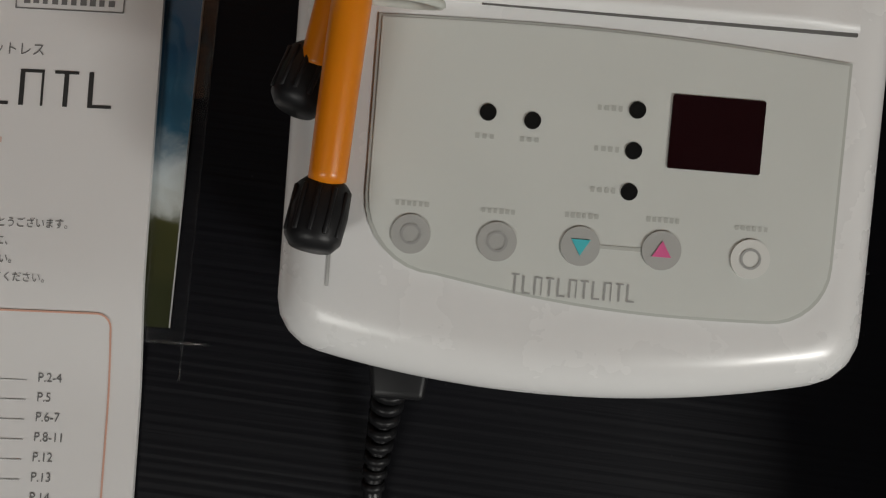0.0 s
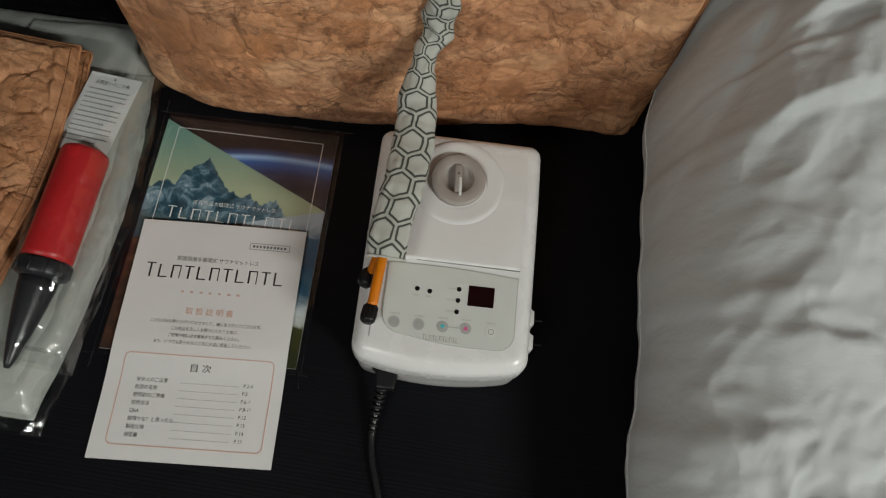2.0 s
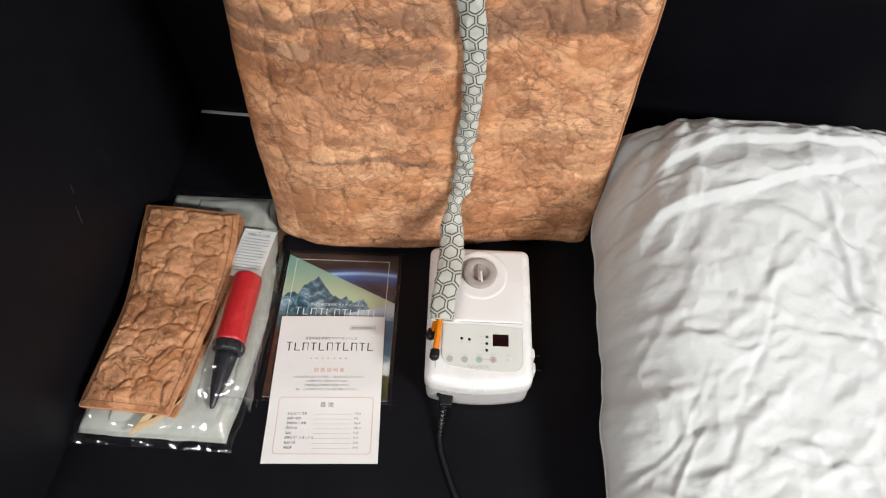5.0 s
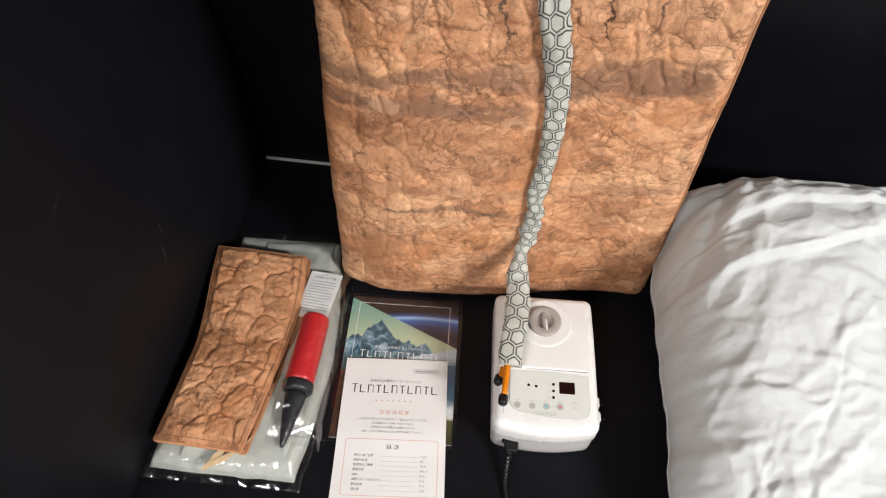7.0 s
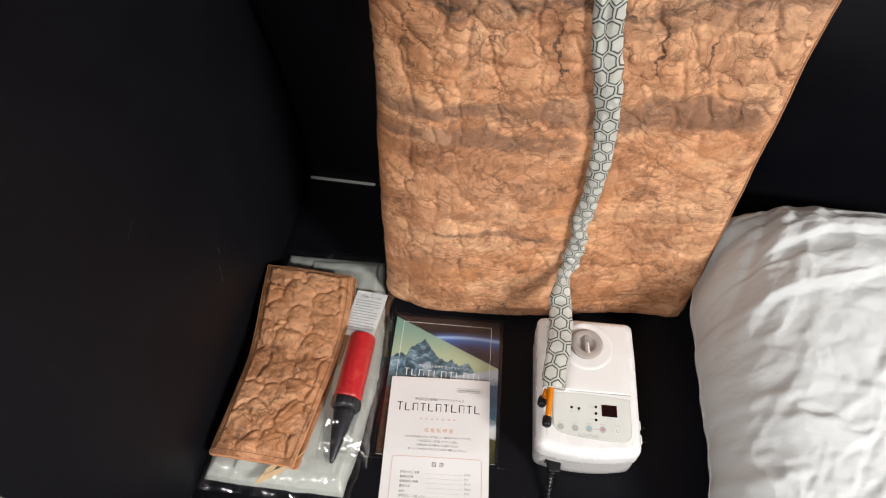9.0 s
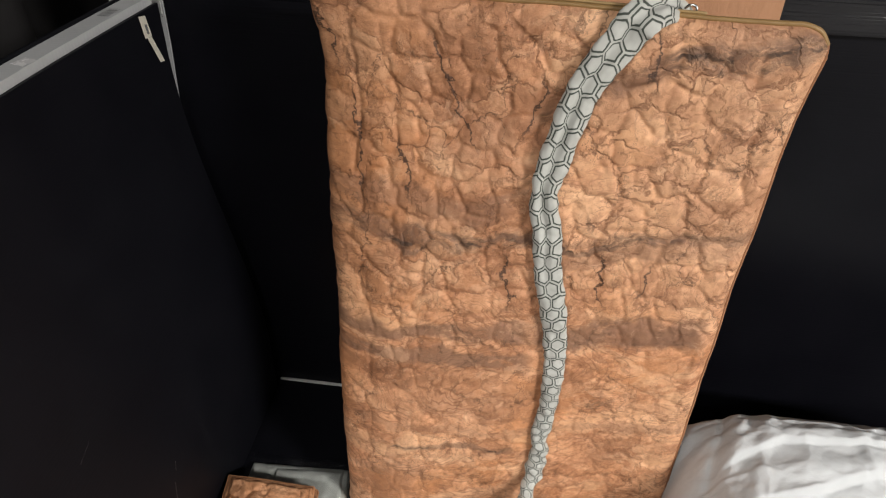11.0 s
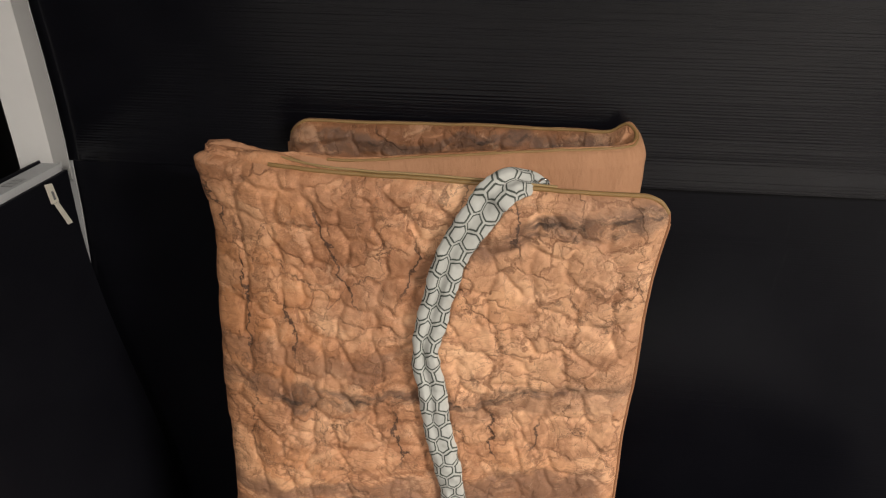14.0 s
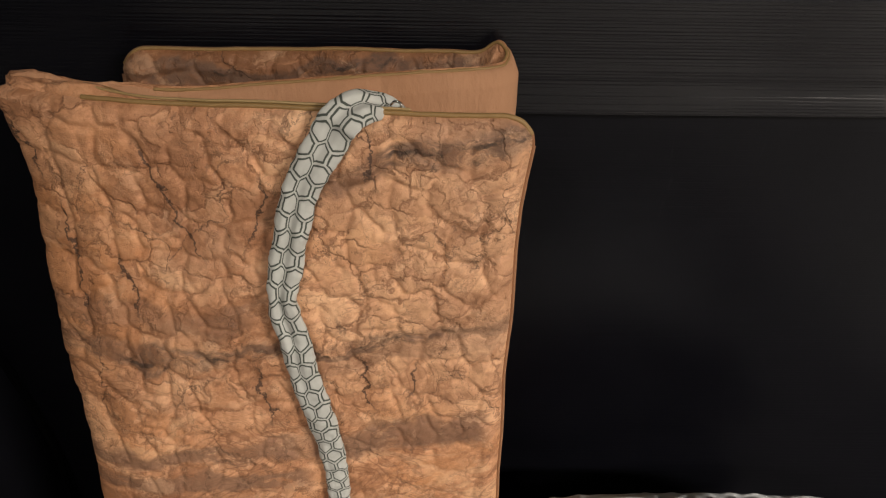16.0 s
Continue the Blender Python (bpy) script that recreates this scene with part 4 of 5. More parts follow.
    lining[:, -1, 1] += shut * (0.939 - lining[:, -1, 1])
    lining[:, -1, 2] += shut * (0.008 + 0.016 * (fbm(s * 16, s * 0, 77, 3) - 0.5))
    uv = np.stack([S, Z], -1)
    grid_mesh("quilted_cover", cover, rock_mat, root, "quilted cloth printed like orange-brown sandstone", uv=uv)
    grid_mesh("lining", lining[::-1], tan_cloth, root, "plain tan lining cloth", uv=uv[::-1])
    # seam band that closes the rim between cover and lining, with piping along both edges

    def rim(k):
        return (cover[:, k], lining[:, k])

    for k, nm in ((nz - 1, "top_band"), (0, "bottom_band")):
        a, b = rim(k)
        rows = []
        for t in np.linspace(0, 1, 9):
            lump = math.sin(math.pi * t)
            row = a + (b - a) * t
            row[:, 2] += lump * ((0.004 + shut * (0.001 + 0.018 * (fbm(s * 34, s * 0 + 4 * t, 79, 3) - 0.35))) if k else -0.001)
            rows.append(row)
        band_uv = np.stack([np.stack([s, s * 0 + 0.935 + 0.005 * i], -1) for i in range(9)], 1)
        grid_mesh(nm, np.stack(rows, 1), rock_mat, root, uv=band_uv)
    grid_mesh("end_band", np.stack([cover[0], (cover[0] + lining[0]) / 2 + np.array((0.004, 0, 0)), lining[0]], 1), tan_cloth, root)
    grid_mesh("end_band", np.stack([cover[-1], (cover[-1] + lining[-1]) / 2 + np.array((-0.004, 0, 0)), lining[-1]], 1), tan_cloth, root)
    top = cover[:, -1] + np.array((0, 0, 0.001))
    first, after = int(np.searchsorted(s, 0.52)), int(np.searchsorted(s, 0.745))
    tube("side_piping", np.vstack([cover[0, :-3:10], cover[0, -1:], top[1:3]]), 0.0024, brown_piping, root, "reddish brown piping", steps=200, ring=8)
    tube("piping", np.vstack([top[1:34:4], top[40:first:8]]), 0.0032, piping_cloth, root, "olive tan piping", steps=600, ring=8)
    tube("piping", top[after::8], 0.0026, piping_cloth, root, "olive tan piping", steps=500, ring=8)
    tube("piping", np.vstack([lining[0, :-4:10], lining[1:34:4, -1], lining[40:first:8, -1]]), 0.0022, piping_cloth, root, "olive tan piping", steps=600, ring=8)
    tube("piping", lining[after::8, -1], 0.0022, piping_cloth, root, "olive tan piping", steps=500, ring=8)
    # open zip on the front layer's rim
    zipline = (cover[:, -1] + lining[:, -1]) / 2 + np.array((0, 0, 0.0055))
    sel = (s > 0.13) & (s < 0.52)
    tube("zip", zipline[sel][::8], 0.0018, zip_tape, root, steps=200, ring=6)
    return cover, s, Z


mat_cover, mat_s, mat_z = build_mattress()


def front_y(x, z):
    """The mattress's front surface at a place."""
    sel = mat_cover[:350, :, :].reshape(-1, 3)
    d = (sel[:, 0] - x) ** 2 + (sel[:, 2] - z) ** 2
    return float(sel[np.argsort(d)[:12], 1].min())


# ---- hose in its hexagon-print sleeve ----
def build_sleeve():
    root = thing("hose_sleeve", pose(0, 0, 0), "pale hexagon-print cloth sleeve round the hoses, draped over the mattress", "hose sleeve")
    pts = [(0.252, 0.590, 0.122), (0.252, 0.62, 0.131), (0.254, 0.66, 0.135), (0.256, 0.70, 0.137), (0.254, 0.735, 0.139), (0.252, 0.764, 0.152)]
    drop = [(0.255, 0.19), (0.262, 0.245), (0.268, 0.335), (0.267, 0.415), (0.262, 0.49), (0.248, 0.565), (0.235, 0.625), (0.227, 0.685), (0.2185, 0.74), (0.225, 0.79),
            (0.240, 0.855), (0.259, 0.905), (0.287, 0.948)]
    for x, z in drop:
        pts.append((x + 0.002, front_y(x, z) - 0.008, z))
    pts += [(0.300, 0.846, 0.965), (0.318, 0.858, 0.976), (0.340, 0.876, 0.974), (0.358, 0.900, 0.955), (0.366, 0.916, 0.920)]
    ns, nr = 420, 56
    line, s = smooth_line(pts, ns)
    tang = np.gradient(line, axis=0)
    tang /= np.linalg.norm(tang, axis=1)[:, None]
    # the sleeve lies flat: its broad side faces up on the device, forwards on the mattress
    up = np.zeros_like(line)
    w = ease(line[:, 2], 0.13, 0.20)
    up[:, 2], up[:, 1] = 1 - w, -w
    top = ease(line[:, 2], 0.94, 0.985)
    up[:, 2] += top
    side = np.cross(tang, up)
    side /= np.linalg.norm(side, axis=1)[:, None]
    up = np.cross(side, tang)
    ang = np.linspace(0, 2 * math.pi, nr, endpoint=False)
    z = line[:, 2]
    slim = ease(z, 0.140, 0.165) * (1 - ease(z, 0.34, 0.62))
    wide = 0.0200 - 0.0052 * slim + (0.0015 + 0.0022 * slim) * (fbm(s * 34, s * 0, 4) - 0.5) * 2 + 0.0016 * (fbm(s * 95, s * 0, 6) - 0.5) * 2 + 0.0030 * ease(z, 0.80, 0.95)
    wide = wide - 0.0025 * np.exp(-((z - 0.745) / 0.02) ** 2) - 0.0045 * np.exp(-((z - 0.168) / 0.014) ** 2)
    wide[:12] *= np.linspace(0.92, 1.0, 12)
    deep = 0.0095 + 0.004 * (fbm(s * 34 + 2, s * 0, 14) - 0.5) * 2 - 0.003 * ease(z, 0.80, 0.95)
    tip = 1 - 0.40 * ease(s / s[-1], 0.90, 0.97)
    wide, deep = wide * tip, deep * tip
    A, T = np.meshgrid(ang, s)
    line = line + side * ((0.0022 + 0.006 * (1 - ease(z, 0.3, 0.42)) * ease(z, 0.145, 0.17)) * (fbm(s * 30, s * 0, 33, 2) - 0.5) * 2)[:, None]
    c, sn = np.cos(A), np.sin(A)
    puck = 1 + 0.26 * (fbm(T * 42, np.cos(A) * 1.5 + 5, 21) - 0.5) * 2 + 0.20 * (fbm(T * 120, np.cos(A) * 3 + 9, 25) - 0.5) * 2
    valley = 1 - 0.85 * np.exp(-((c + 0.1) / 0.20) ** 2) * (sn > 0) * (ease(line[:, 2], 0.55, 0.75)[:, None])
    co = line[:, None] + side[:, None] * (wide[:, None] * np.sign(c) * np.abs(c) ** 0.8 * (0.97 + 0.03 * puck))[..., None] + up[:, None] * (deep[:, None] * sn * puck * valley)[..., None]
    mean = np.stack([0.0205 * np.sign(np.cos(ang)) * np.abs(np.cos(ang)) ** 0.8, 0.0095 * np.sin(ang)], -1)
    arc = np.concatenate([[0], np.cumsum(np.linalg.norm(np.diff(mean, axis=0), axis=1))])
    tuck = ease(line[:, 2], 0.45, 0.70)[:, None] * 0.011 * (0.5 + 0.5 * np.tanh((A - 1.65) / 0.10))
    gathered = np.concatenate([[0], np.cumsum(np.diff(s) * (1 + 0.42 * slim[1:]))])
    twist = 0.016 * slim * (fbm(s * 11, s * 0, 52, 2) - 0.5) * 2
    uv = np.stack([np.repeat(arc[None], ns, 0) + 0.008 * np.sin(T * 9) + tuck + twist[:, None], np.repeat(gathered[:, None], nr, 1)], -1)
    grid_mesh("sleeve", co, hex_mat, root, uv=uv, closed=True)
    # frayed hem and the loose threads at the lower mouth
    hem = co[0]
    tube("hem", np.vstack([hem[::3], hem[:1]]), 0.0012, hex_mat, root, steps=80, ring=6)
    # zip pull where the sleeve leaves the cover
    tube("zip_pull", [(0.352, 0.880, 0.972), (0.358, 0.878, 0.977), (0.364, 0.876, 0.976), (0.366, 0.875, 0.971)], 0.0015, chrome, root, "chrome zip pull", steps=20, ring=8)


build_sleeve()


# ---- pillow ----
def build_pillow():
    root = thing("pillow", pose(0, 0, 0), "large plump pillow in a creased white cotton case", "pillow")
    nx, ny = 320, 380
    a, b = np.meshgrid(np.linspace(-1, 1, nx), np.linspace(-1, 1, ny))
    a, b = np.sin(a * math.pi / 2) * 0.7 + 0.3 * a, np.sin(b * math.pi / 2) * 0.7 + 0.3 * b
    y = 0.545 + 0.405 * b
    x_left = 0.508 - 0.030 * ease(y, 0.86, 0.93) + 0.012 * (1 - ease(y, 0.20, 0.5)) + 0.010 * (fbm(y * 9, y * 0, 2) - 0.5) * 2 - 0.010 * np.exp(-((y - 0.80) / 0.035) ** 2)
    x = x_left + (a + 1) / 2 * (1.20 - x_left)
    rise = np.interp(y, [0.1, 0.3, 0.45, 0.55, 0.65, 0.75, 0.85, 0.95], [0.13, 0.155, 0.19, 0.225, 0.265, 0.303, 0.336, 0.342])
    rim = np.sqrt(np.clip(1 - np.abs(a) ** 4.5, 0, 1)) * np.sqrt(np.clip(1 - np.abs(b) ** 9, 0, 1))
    zmid = np.interp(y, [0.1, 0.5, 0.75, 0.95], [0.06, 0.075, 0.085, 0.12])
    wx = x + 0.05 * (fbm(x * 9, y * 9, 31) - 0.5)
    wy = y + 0.05 * (fbm(x * 9 + 4, y * 9, 37) - 0.5)
    ridge = 1 - np.abs(2 * fbm(wx * 6 + wy * 5, wy * 9 - wx * 4, 41, 4) - 1)
    fine = 1 - np.abs(2 * fbm(wx * 17 - wy * 8, wy * 19 + wx * 5, 47, 4) - 1)
    broad = fbm(x * 5, y * 5, 51, 3) - 0.5
    folds = np.zeros_like(x)
    rng = np.random.RandomState(11)
    for k in range(170):
        px, py = rng.uniform(0.5, 1.2), rng.uniform(0.15, 0.95)
        turn = radians(rng.normal(28, 24) if px < 0.75 else rng.normal(150, 35))
        long, wide, tall = rng.uniform(0.04, 0.13), rng.uniform(0.0045, 0.014), rng.uniform(0.002, 0.0070) * rng.choice((1, 1, -0.7))
        dx, dy = wx - px, wy - py
        t, d = dx * math.cos(turn) + dy * math.sin(turn), -dx * math.sin(turn) + dy * math.cos(turn)
        d = d + 0.9 * t * t / long * rng.uniform(-0.4, 0.4)
        folds += tall * np.exp(-(t / long) ** 2) * (np.exp(-(d / wide) ** 2) - 0.35 * np.exp(-((d - 1.6 * wide) / wide) ** 2))
    crease = 1.05 * folds + 0.013 * (ridge - 0.75) + 0.0115 * (fine - 0.75) + 0.026 * broad
    left_fold = np.exp(-((a + 0.86) / 0.10) ** 2) * 0.010 * np.sin(y * 46 + 6 * broad)
    z_top = zmid + (rise - zmid) * rim + (crease + left_fold) * np.clip(rim * 1.15, 0, 1) * 0.75
    # folded-over corner of the case near the back
    wob = 0.010 * (fbm(x * 22, y * 22, 61, 3) - 0.5)
    lip = 0.722 + 0.20 * (x - 0.553) + 0.10 * np.clip(x - 0.66, 0, 1) ** 1.0 + wob
    flap = ease(y - lip, 0.0, 0.009) * ease(x + wob, 0.548, 0.566) * (1 - ease(x, 0.74, 0.95))
    z_top = z_top + 0.017 * flap * (1 - ease(y, lip + 0.015, lip + 0.085)) * rim
    lip2 = 0.792 + 0.38 * np.clip(x - 0.554, 0, 0.10) + wob
    flap2 = ease(y - lip2, 0.0, 0.008) * ease(x, 0.552, 0.575) * (1 - ease(x, 0.80, 1.0))
    z_top = z_top + 0.013 * flap2 * (1 - ease(y, lip2 + 0.02, lip2 + 0.08)) * rim
    away = ((x - 0.512) * 0.945 - (y - 0.69) * 0.327) + 0.4 * wob
    seg = ease(y, 0.62, 0.70)
    z_top = z_top + seg * rim * (0.010 * np.exp(-((away - 0.020) / 0.014) ** 2) - 0.009 * np.exp(-(away / 0.007) ** 2) + 0.006 * np.exp(-((away - 0.062) / 0.012) ** 2))
    z_bot = np.maximum(0.003, zmid * (1 - rim))
    z_top = np.maximum(z_top, z_bot + 0.0005)
    top = np.stack([x, y, z_top], -1)
    bottom = np.stack([x, y, z_bot], -1)
    ob = grid_mesh("case", top, pillow_cloth, root)
    grid_mesh("case_underside", bottom[::-1], pillow_cloth, root)
    edge = np.concatenate([top[0, ::6], top[::6, -1], top[-1, ::-6], top[::-6, 0]], 0)
    tube("seam", np.vstack([edge, edge[:1]]), 0.0012, pillow_cloth, root, steps=420, ring=6)


build_pillow()


# ---- heater unit ----
def build_heater():
    root = thing("heater_unit", pose(0.308, 0.628, 0.0, 0, 0, 3.2), "white glossy plastic water heater unit with a button panel", "heater")
    # outline in plan, bowed at the front
    def outline(inset, k=160):
        pts = []
        for q in rounded(-0.0828 + inset, 0.0882 - inset, -0.1182 + inset, 0.121 - inset, max(0.012 - inset * 0.5, 0.004), 10):
            pts.append(q)
        # even steps
        p = np.array(pts + pts[:1])
        s = np.concatenate([[0], np.cumsum(np.linalg.norm(np.diff(p, axis=0), axis=1))])
        t = np.linspace(0, s[-1], k, endpoint=False)
        o = np.stack([np.interp(t, s, p[:, i]) for i in range(2)], -1)
        o[:, 1] -= 0.0120 * np.clip(1 - (o[:, 0] / 0.088) ** 2, 0, 1) * ease(-o[:, 1], 0.04, 0.105)
        return o

    def crown(x, y):
        """Height of the top surface."""
        return 0.0915 + 0.10 * (np.asarray(y) + 0.085) * (np.asarray(y) < 0.05) + 0.10 * 0.135 * (np.asarray(y) >= 0.05) + 0.0 * np.asarray(x)

    rings = []
    for inset, z in ((0.004, 0.048), (0.0015, 0.049), (0.0, 0.0515), (0.0, 0.060)):
        o = outline(inset)
        rings.append(np.column_stack([o, np.full(len(o), z)]))
    r = 0.015
    for k in range(9):
        ang = radians(90 * k / 8)
        o = outline(r * (1 - math.cos(ang)))
        rings.append(np.column_stack([o, crown(o[:, 0], o[:, 1]) - r * (1 - math.sin(ang))]))
    o = outline(r)
    for k in np.linspace(0.96, 0.0, 26):
        q = o * k
        rings.append(np.column_stack([q, crown(q[:, 0], q[:, 1])]))
    upper = grid_mesh("upper_case", np.array(rings), abs_white, root, closed=True)
    rings = []
    for inset, z in ((0.03, 0.003), (0.006, 0.003), (0.0028, 0.006), (0.0022, 0.016), (0.0024, 0.049)):
        o = outline(inset)
        rings.append(np.column_stack([o, np.full(len(o), z)]))
    grid_mesh("lower_case", np.array(rings), abs_shadow, root, closed=True)
    for x, y in ((-0.06, -0.085), (0.06, -0.085), (-0.06, 0.095), (0.06, 0.095)):
        part("rubber_foot", box_bm(x - 0.008, x + 0.008, y - 0.008, y + 0.008, 0.0, 0.0055, 0.002), rubber, root)

    def above(dz):
        return lambda x, y: float(crown(x, y)) + dz

    # left channel seam
    bm = bmesh.new()
    ys = np.linspace(-0.108, 0.10, 40)
    for k, y in enumerate(ys):
        z = float(crown(-0.0662, y)) + 0.0004 - (0.004 if k == 0 else 0)
        bm.verts.new((-0.0667, y, z)), bm.verts.new((-0.0658, y, z))
    bm.verts.ensure_lookup_table()
    for k in range(39):
        bm.faces.new([bm.verts[2 * k], bm.verts[2 * k + 1], bm.verts[2 * k + 3], bm.verts[2 * k + 2]])
    part("case_seam", bm, seam_grey, root)

    # lid over the tank: flush with the case, its front edge standing proud
    gx, gy = np.meshgrid(np.linspace(-0.061, 0.0722, 40), np.linspace(-0.0235, 0.100, 50))
    proud = 0.0030 * (1 - ease(gy, -0.0235, 0.045)) * (1 - 0.7 * ease(gx, 0.055, 0.0722)) * ease(gx, -0.061, -0.050)
    gz = crown(gx, gy) + 0.0005 + proud
    lid_co = np.stack([gx, gy, gz], -1)
    lip = lid_co[:1].copy()
    lip[..., 2] = crown(lip[..., 0], lip[..., 1]) - 0.0005
    grid_mesh("lid", np.concatenate([lip, lid_co]), abs_matt, root, "satin white lid")
    # dark strip stands in for the shadow below the lid's lip
    slab("lid_shade_strip", [(-0.030, -0.0238), (0.0722, -0.0244), (0.0722, -0.0235), (-0.030, -0.0235)], 0.0, 0.0006, shade_and_mark, root, "dark strip painted as the shade under the lid's front edge", top=above(0.0))
    ring_pts = []
    for rr, zz in ((0.047, 0.0), (0.0455, 0.0007), (0.043, 0.0013), (0.040, 0.0011), (0.036, 0.0008), (0.030, 0.0007)):
        ring_pts.append((rr, zz))
    lid_z = float(crown(0.0, 0.064)) + 0.0008
    ringo = lathe("lid_ring", ring_pts, abs_matt, root, ring=64)
    ringo.matrix_basis = pose(0.0025, 0.0625, lid_z - 0.0006, 2.0, 0, 0)
    # turning knob
    knob = lathe("knob", [(0.0, 0.0008), (0.0148, 0.0008), (0.0156, 0.0055), (0.0166, 0.0065), (0.0265, 0.0060), (0.028, 0.0050), (0.0285, 0.0)], knob_mat, root, "warm grey round turning knob", 64)
    knob.matrix_basis = pose(0.0018, 0.064, lid_z, 3.0, 0, 4)
    bm = box_bm(-0.0040, 0.0040, -0.0152, 0.0152, 0.0006, 0.0082, 0.0016, 2)
    part("grip", bm, knob_mat, knob)
    part("grip_edge", box_bm(0.0004, 0.0034, -0.0190, 0.0005, 0.0060, 0.0086, 0.0008, 2), abs_matt, knob, "pale strip along the grip's edge")
    slab("mark", disc(0.0002, 0.0045, 0.0011, 14), 0.0082, 0.0086, shade_and_mark, knob)

    # control panel film
    left, right = -0.0565, 0.0705
    pan = []
    for k in range(13):
        t = k / 12
        pan.append((left + (right - left) * t, -0.0295 - 0.003 * t + 0.0022 * math.sin(math.pi * t)))
    for k in range(9):
        a = radians(-90 * k / 8)
        pan.append((right - 0.016 + 0.016 * math.cos(a), -0.087 + 0.016 * math.sin(a)))
    for k in range(1, 12):
        t = k / 12
        x = right - 0.016 + (left + 0.020 - (right - 0.016)) * t
        pan.append((x, -0.103 - 0.0028 * math.sin(math.pi * t) + 0.006 * t))
    for k in range(9):
        a = radians(-90 - 90 * k / 8)
        pan.append((left + 0.020 + 0.020 * math.cos(a), -0.077 + 0.020 * math.sin(a)))
    cx, cy = 0.007, -0.066
    rim_pts = [(cx + (x - cx) * 1.016, cy + (y - cy) * 1.022) for x, y in pan]
    slab("panel_rim", rim_pts[::-1], 0.0, 0.0007, print_pale, root, top=above(0.0))
    film_ob = slab("control_panel", pan[::-1], 0.0, 0.0011, panel_film, root, "pale grey-green printed control film", top=above(0.0))
    up = above(0.00115)
    slab("display", rounded(0.0236, 0.0488, -0.0638, -0.0440, 0.0006, 3), 0.0, 0.0007, display_mat, root, "dark red display window", top=above(0.0009))
    for x, y in ((-0.026, -0.0528), (-0.0138, -0.0541), (0.0143, -0.0490), (0.0142, -0.0600), (0.0140, -0.0711)):
        slab("lamp_window", disc(x, y, 0.0023, 18), 0.0, 0.0006, led_mat, root, top=above(0.0009))
    for k, (x, y) in enumerate(((-0.0443, -0.0872), (-0.0207, -0.0874), (0.0020, -0.0868), (0.0242, -0.0862), (0.0485, -0.0866))):
        but = slab("button", disc(x, y, 0.0054, 28), 0.0, 0.0010, button_pale if k == 4 else button_grey, root, top=above(0.0006))
        if k in (2, 3):
            d = 0.0026 if k == 2 else -0.0026
            slab("arrow", [(x - 0.0026, y + d * 0.7), (x, y - d), (x + 0.0026, y + d * 0.7)], 0.0, 0.0003, teal if k == 2 else pink, but, top=above(0.0016))
        else:
            bm = bmesh.new()
            for m in range(20):
                a0, a1 = 2 * math.pi * m / 20, 2 * math.pi * (m + 1) / 20
                quad = [(x + rr * math.cos(a), y + rr * math.sin(a)) for rr, a in ((0.0022, a0), (0.0029, a0), (0.0029, a1), (0.0022, a1))]
                bm.faces.new([bm.verts.new((px, py, float(crown(px, py)) + 0.00175)) for px, py in quad])
            part("ring_mark", bm, print_grey, but, smooth=False)
        bars("caption", x - 0.0048, x + 0.0048, y + 0.0083, 0.0015, 0.0, 6, print_pale, root, 0.3, k + 3, above(0.00125))
    slab("link_bar", [(0.0074, -0.0870), (0.0188, -0.0870), (0.0188, -0.0860), (0.0074, -0.0860)], 0.0, 0.0002, print_pale, root, top=above(0.0011))
    for y in (-0.0490, -0.0600, -0.0711):
        bars("caption", 0.0035, 0.0112, y, 0.0017, 0.0, 4, print_pale, root, 0.35, 7, above(0.00125))
    for x in (-0.026, -0.0138):
        bars("caption", x - 0.003, x + 0.003, -0.0592, 0.0014, 0.0, 3, print_pale, root, 0.3, 8, above(0.00125))
    word_mark("word_mark", -0.0160, 0.0190, -0.0985, 0.0050, 0.0, 11, print_grey, root, 0.09, above(0.00125))

    # drain caps on the side, each with a small pin
    for y in (-0.060, -0.085):
        cap = part("side_cap", box_bm(0.082, 0.0925, y - 0.0095, y + 0.0095, 0.046, 0.070, 0.003), abs_white, root)
        part("cap_flange", box_bm(0.0915, 0.0940, y - 0.0075, y + 0.0075, 0.048, 0.068, 0.0010), abs_matt, cap)
        part("pin", box_bm(0.0935, 0.104, y - 0.0006, y + 0.0006, 0.0575, 0.0590, 0.0004), rubber, cap, "thin dark pin")

    # amber tubes with black end clips
    a0 = float(crown(-0.06, -0.03))
    tube("tube", [(-0.0610, -0.014, a0 + 0.020), (-0.0625, -0.034, a0 + 0.017), (-0.0645, -0.056, a0 + 0.012), (-0.0665, -0.078, a0 + 0.006)], 0.0050, amber, root, "amber silicone tube", 30, 14)
    tube("tube", [(-0.0655, -0.018, a0 + 0.012), (-0.0690, -0.032, a0 + 0.009), (-0.0725, -0.046, a0 + 0.004)], 0.0044, amber, root, "amber silicone tube", 30, 14)
    for x, y, z, turn in ((-0.0680, -0.0850, a0 + 0.005, -6), (-0.0750, -0.0490, a0 + 0.002, -14)):
        clip = lathe("end_clip", [(0.0, -0.0105), (0.0070, -0.0105), (0.0086, -0.0085), (0.0092, 0.0), (0.0088, 0.008), (0.0065, 0.0110), (0.0, 0.0112)], rubber, root, "ribbed black rubber clip", 20)
        clip.matrix_basis = pose(x, y, z, 78, 0, turn) @ Matrix.Diagonal((0.84, 0.76, 0.84, 1))
        for k in range(5):
            rib = part("rib", box_bm(-0.0008, 0.0008, 0.0084, 0.0096, -0.0075, 0.0075, 0.0004, 1), rubber, clip)
            rib.matrix_basis = pose(0, 0, 0, 0, 0, -60 + 30 * k)


build_heater()


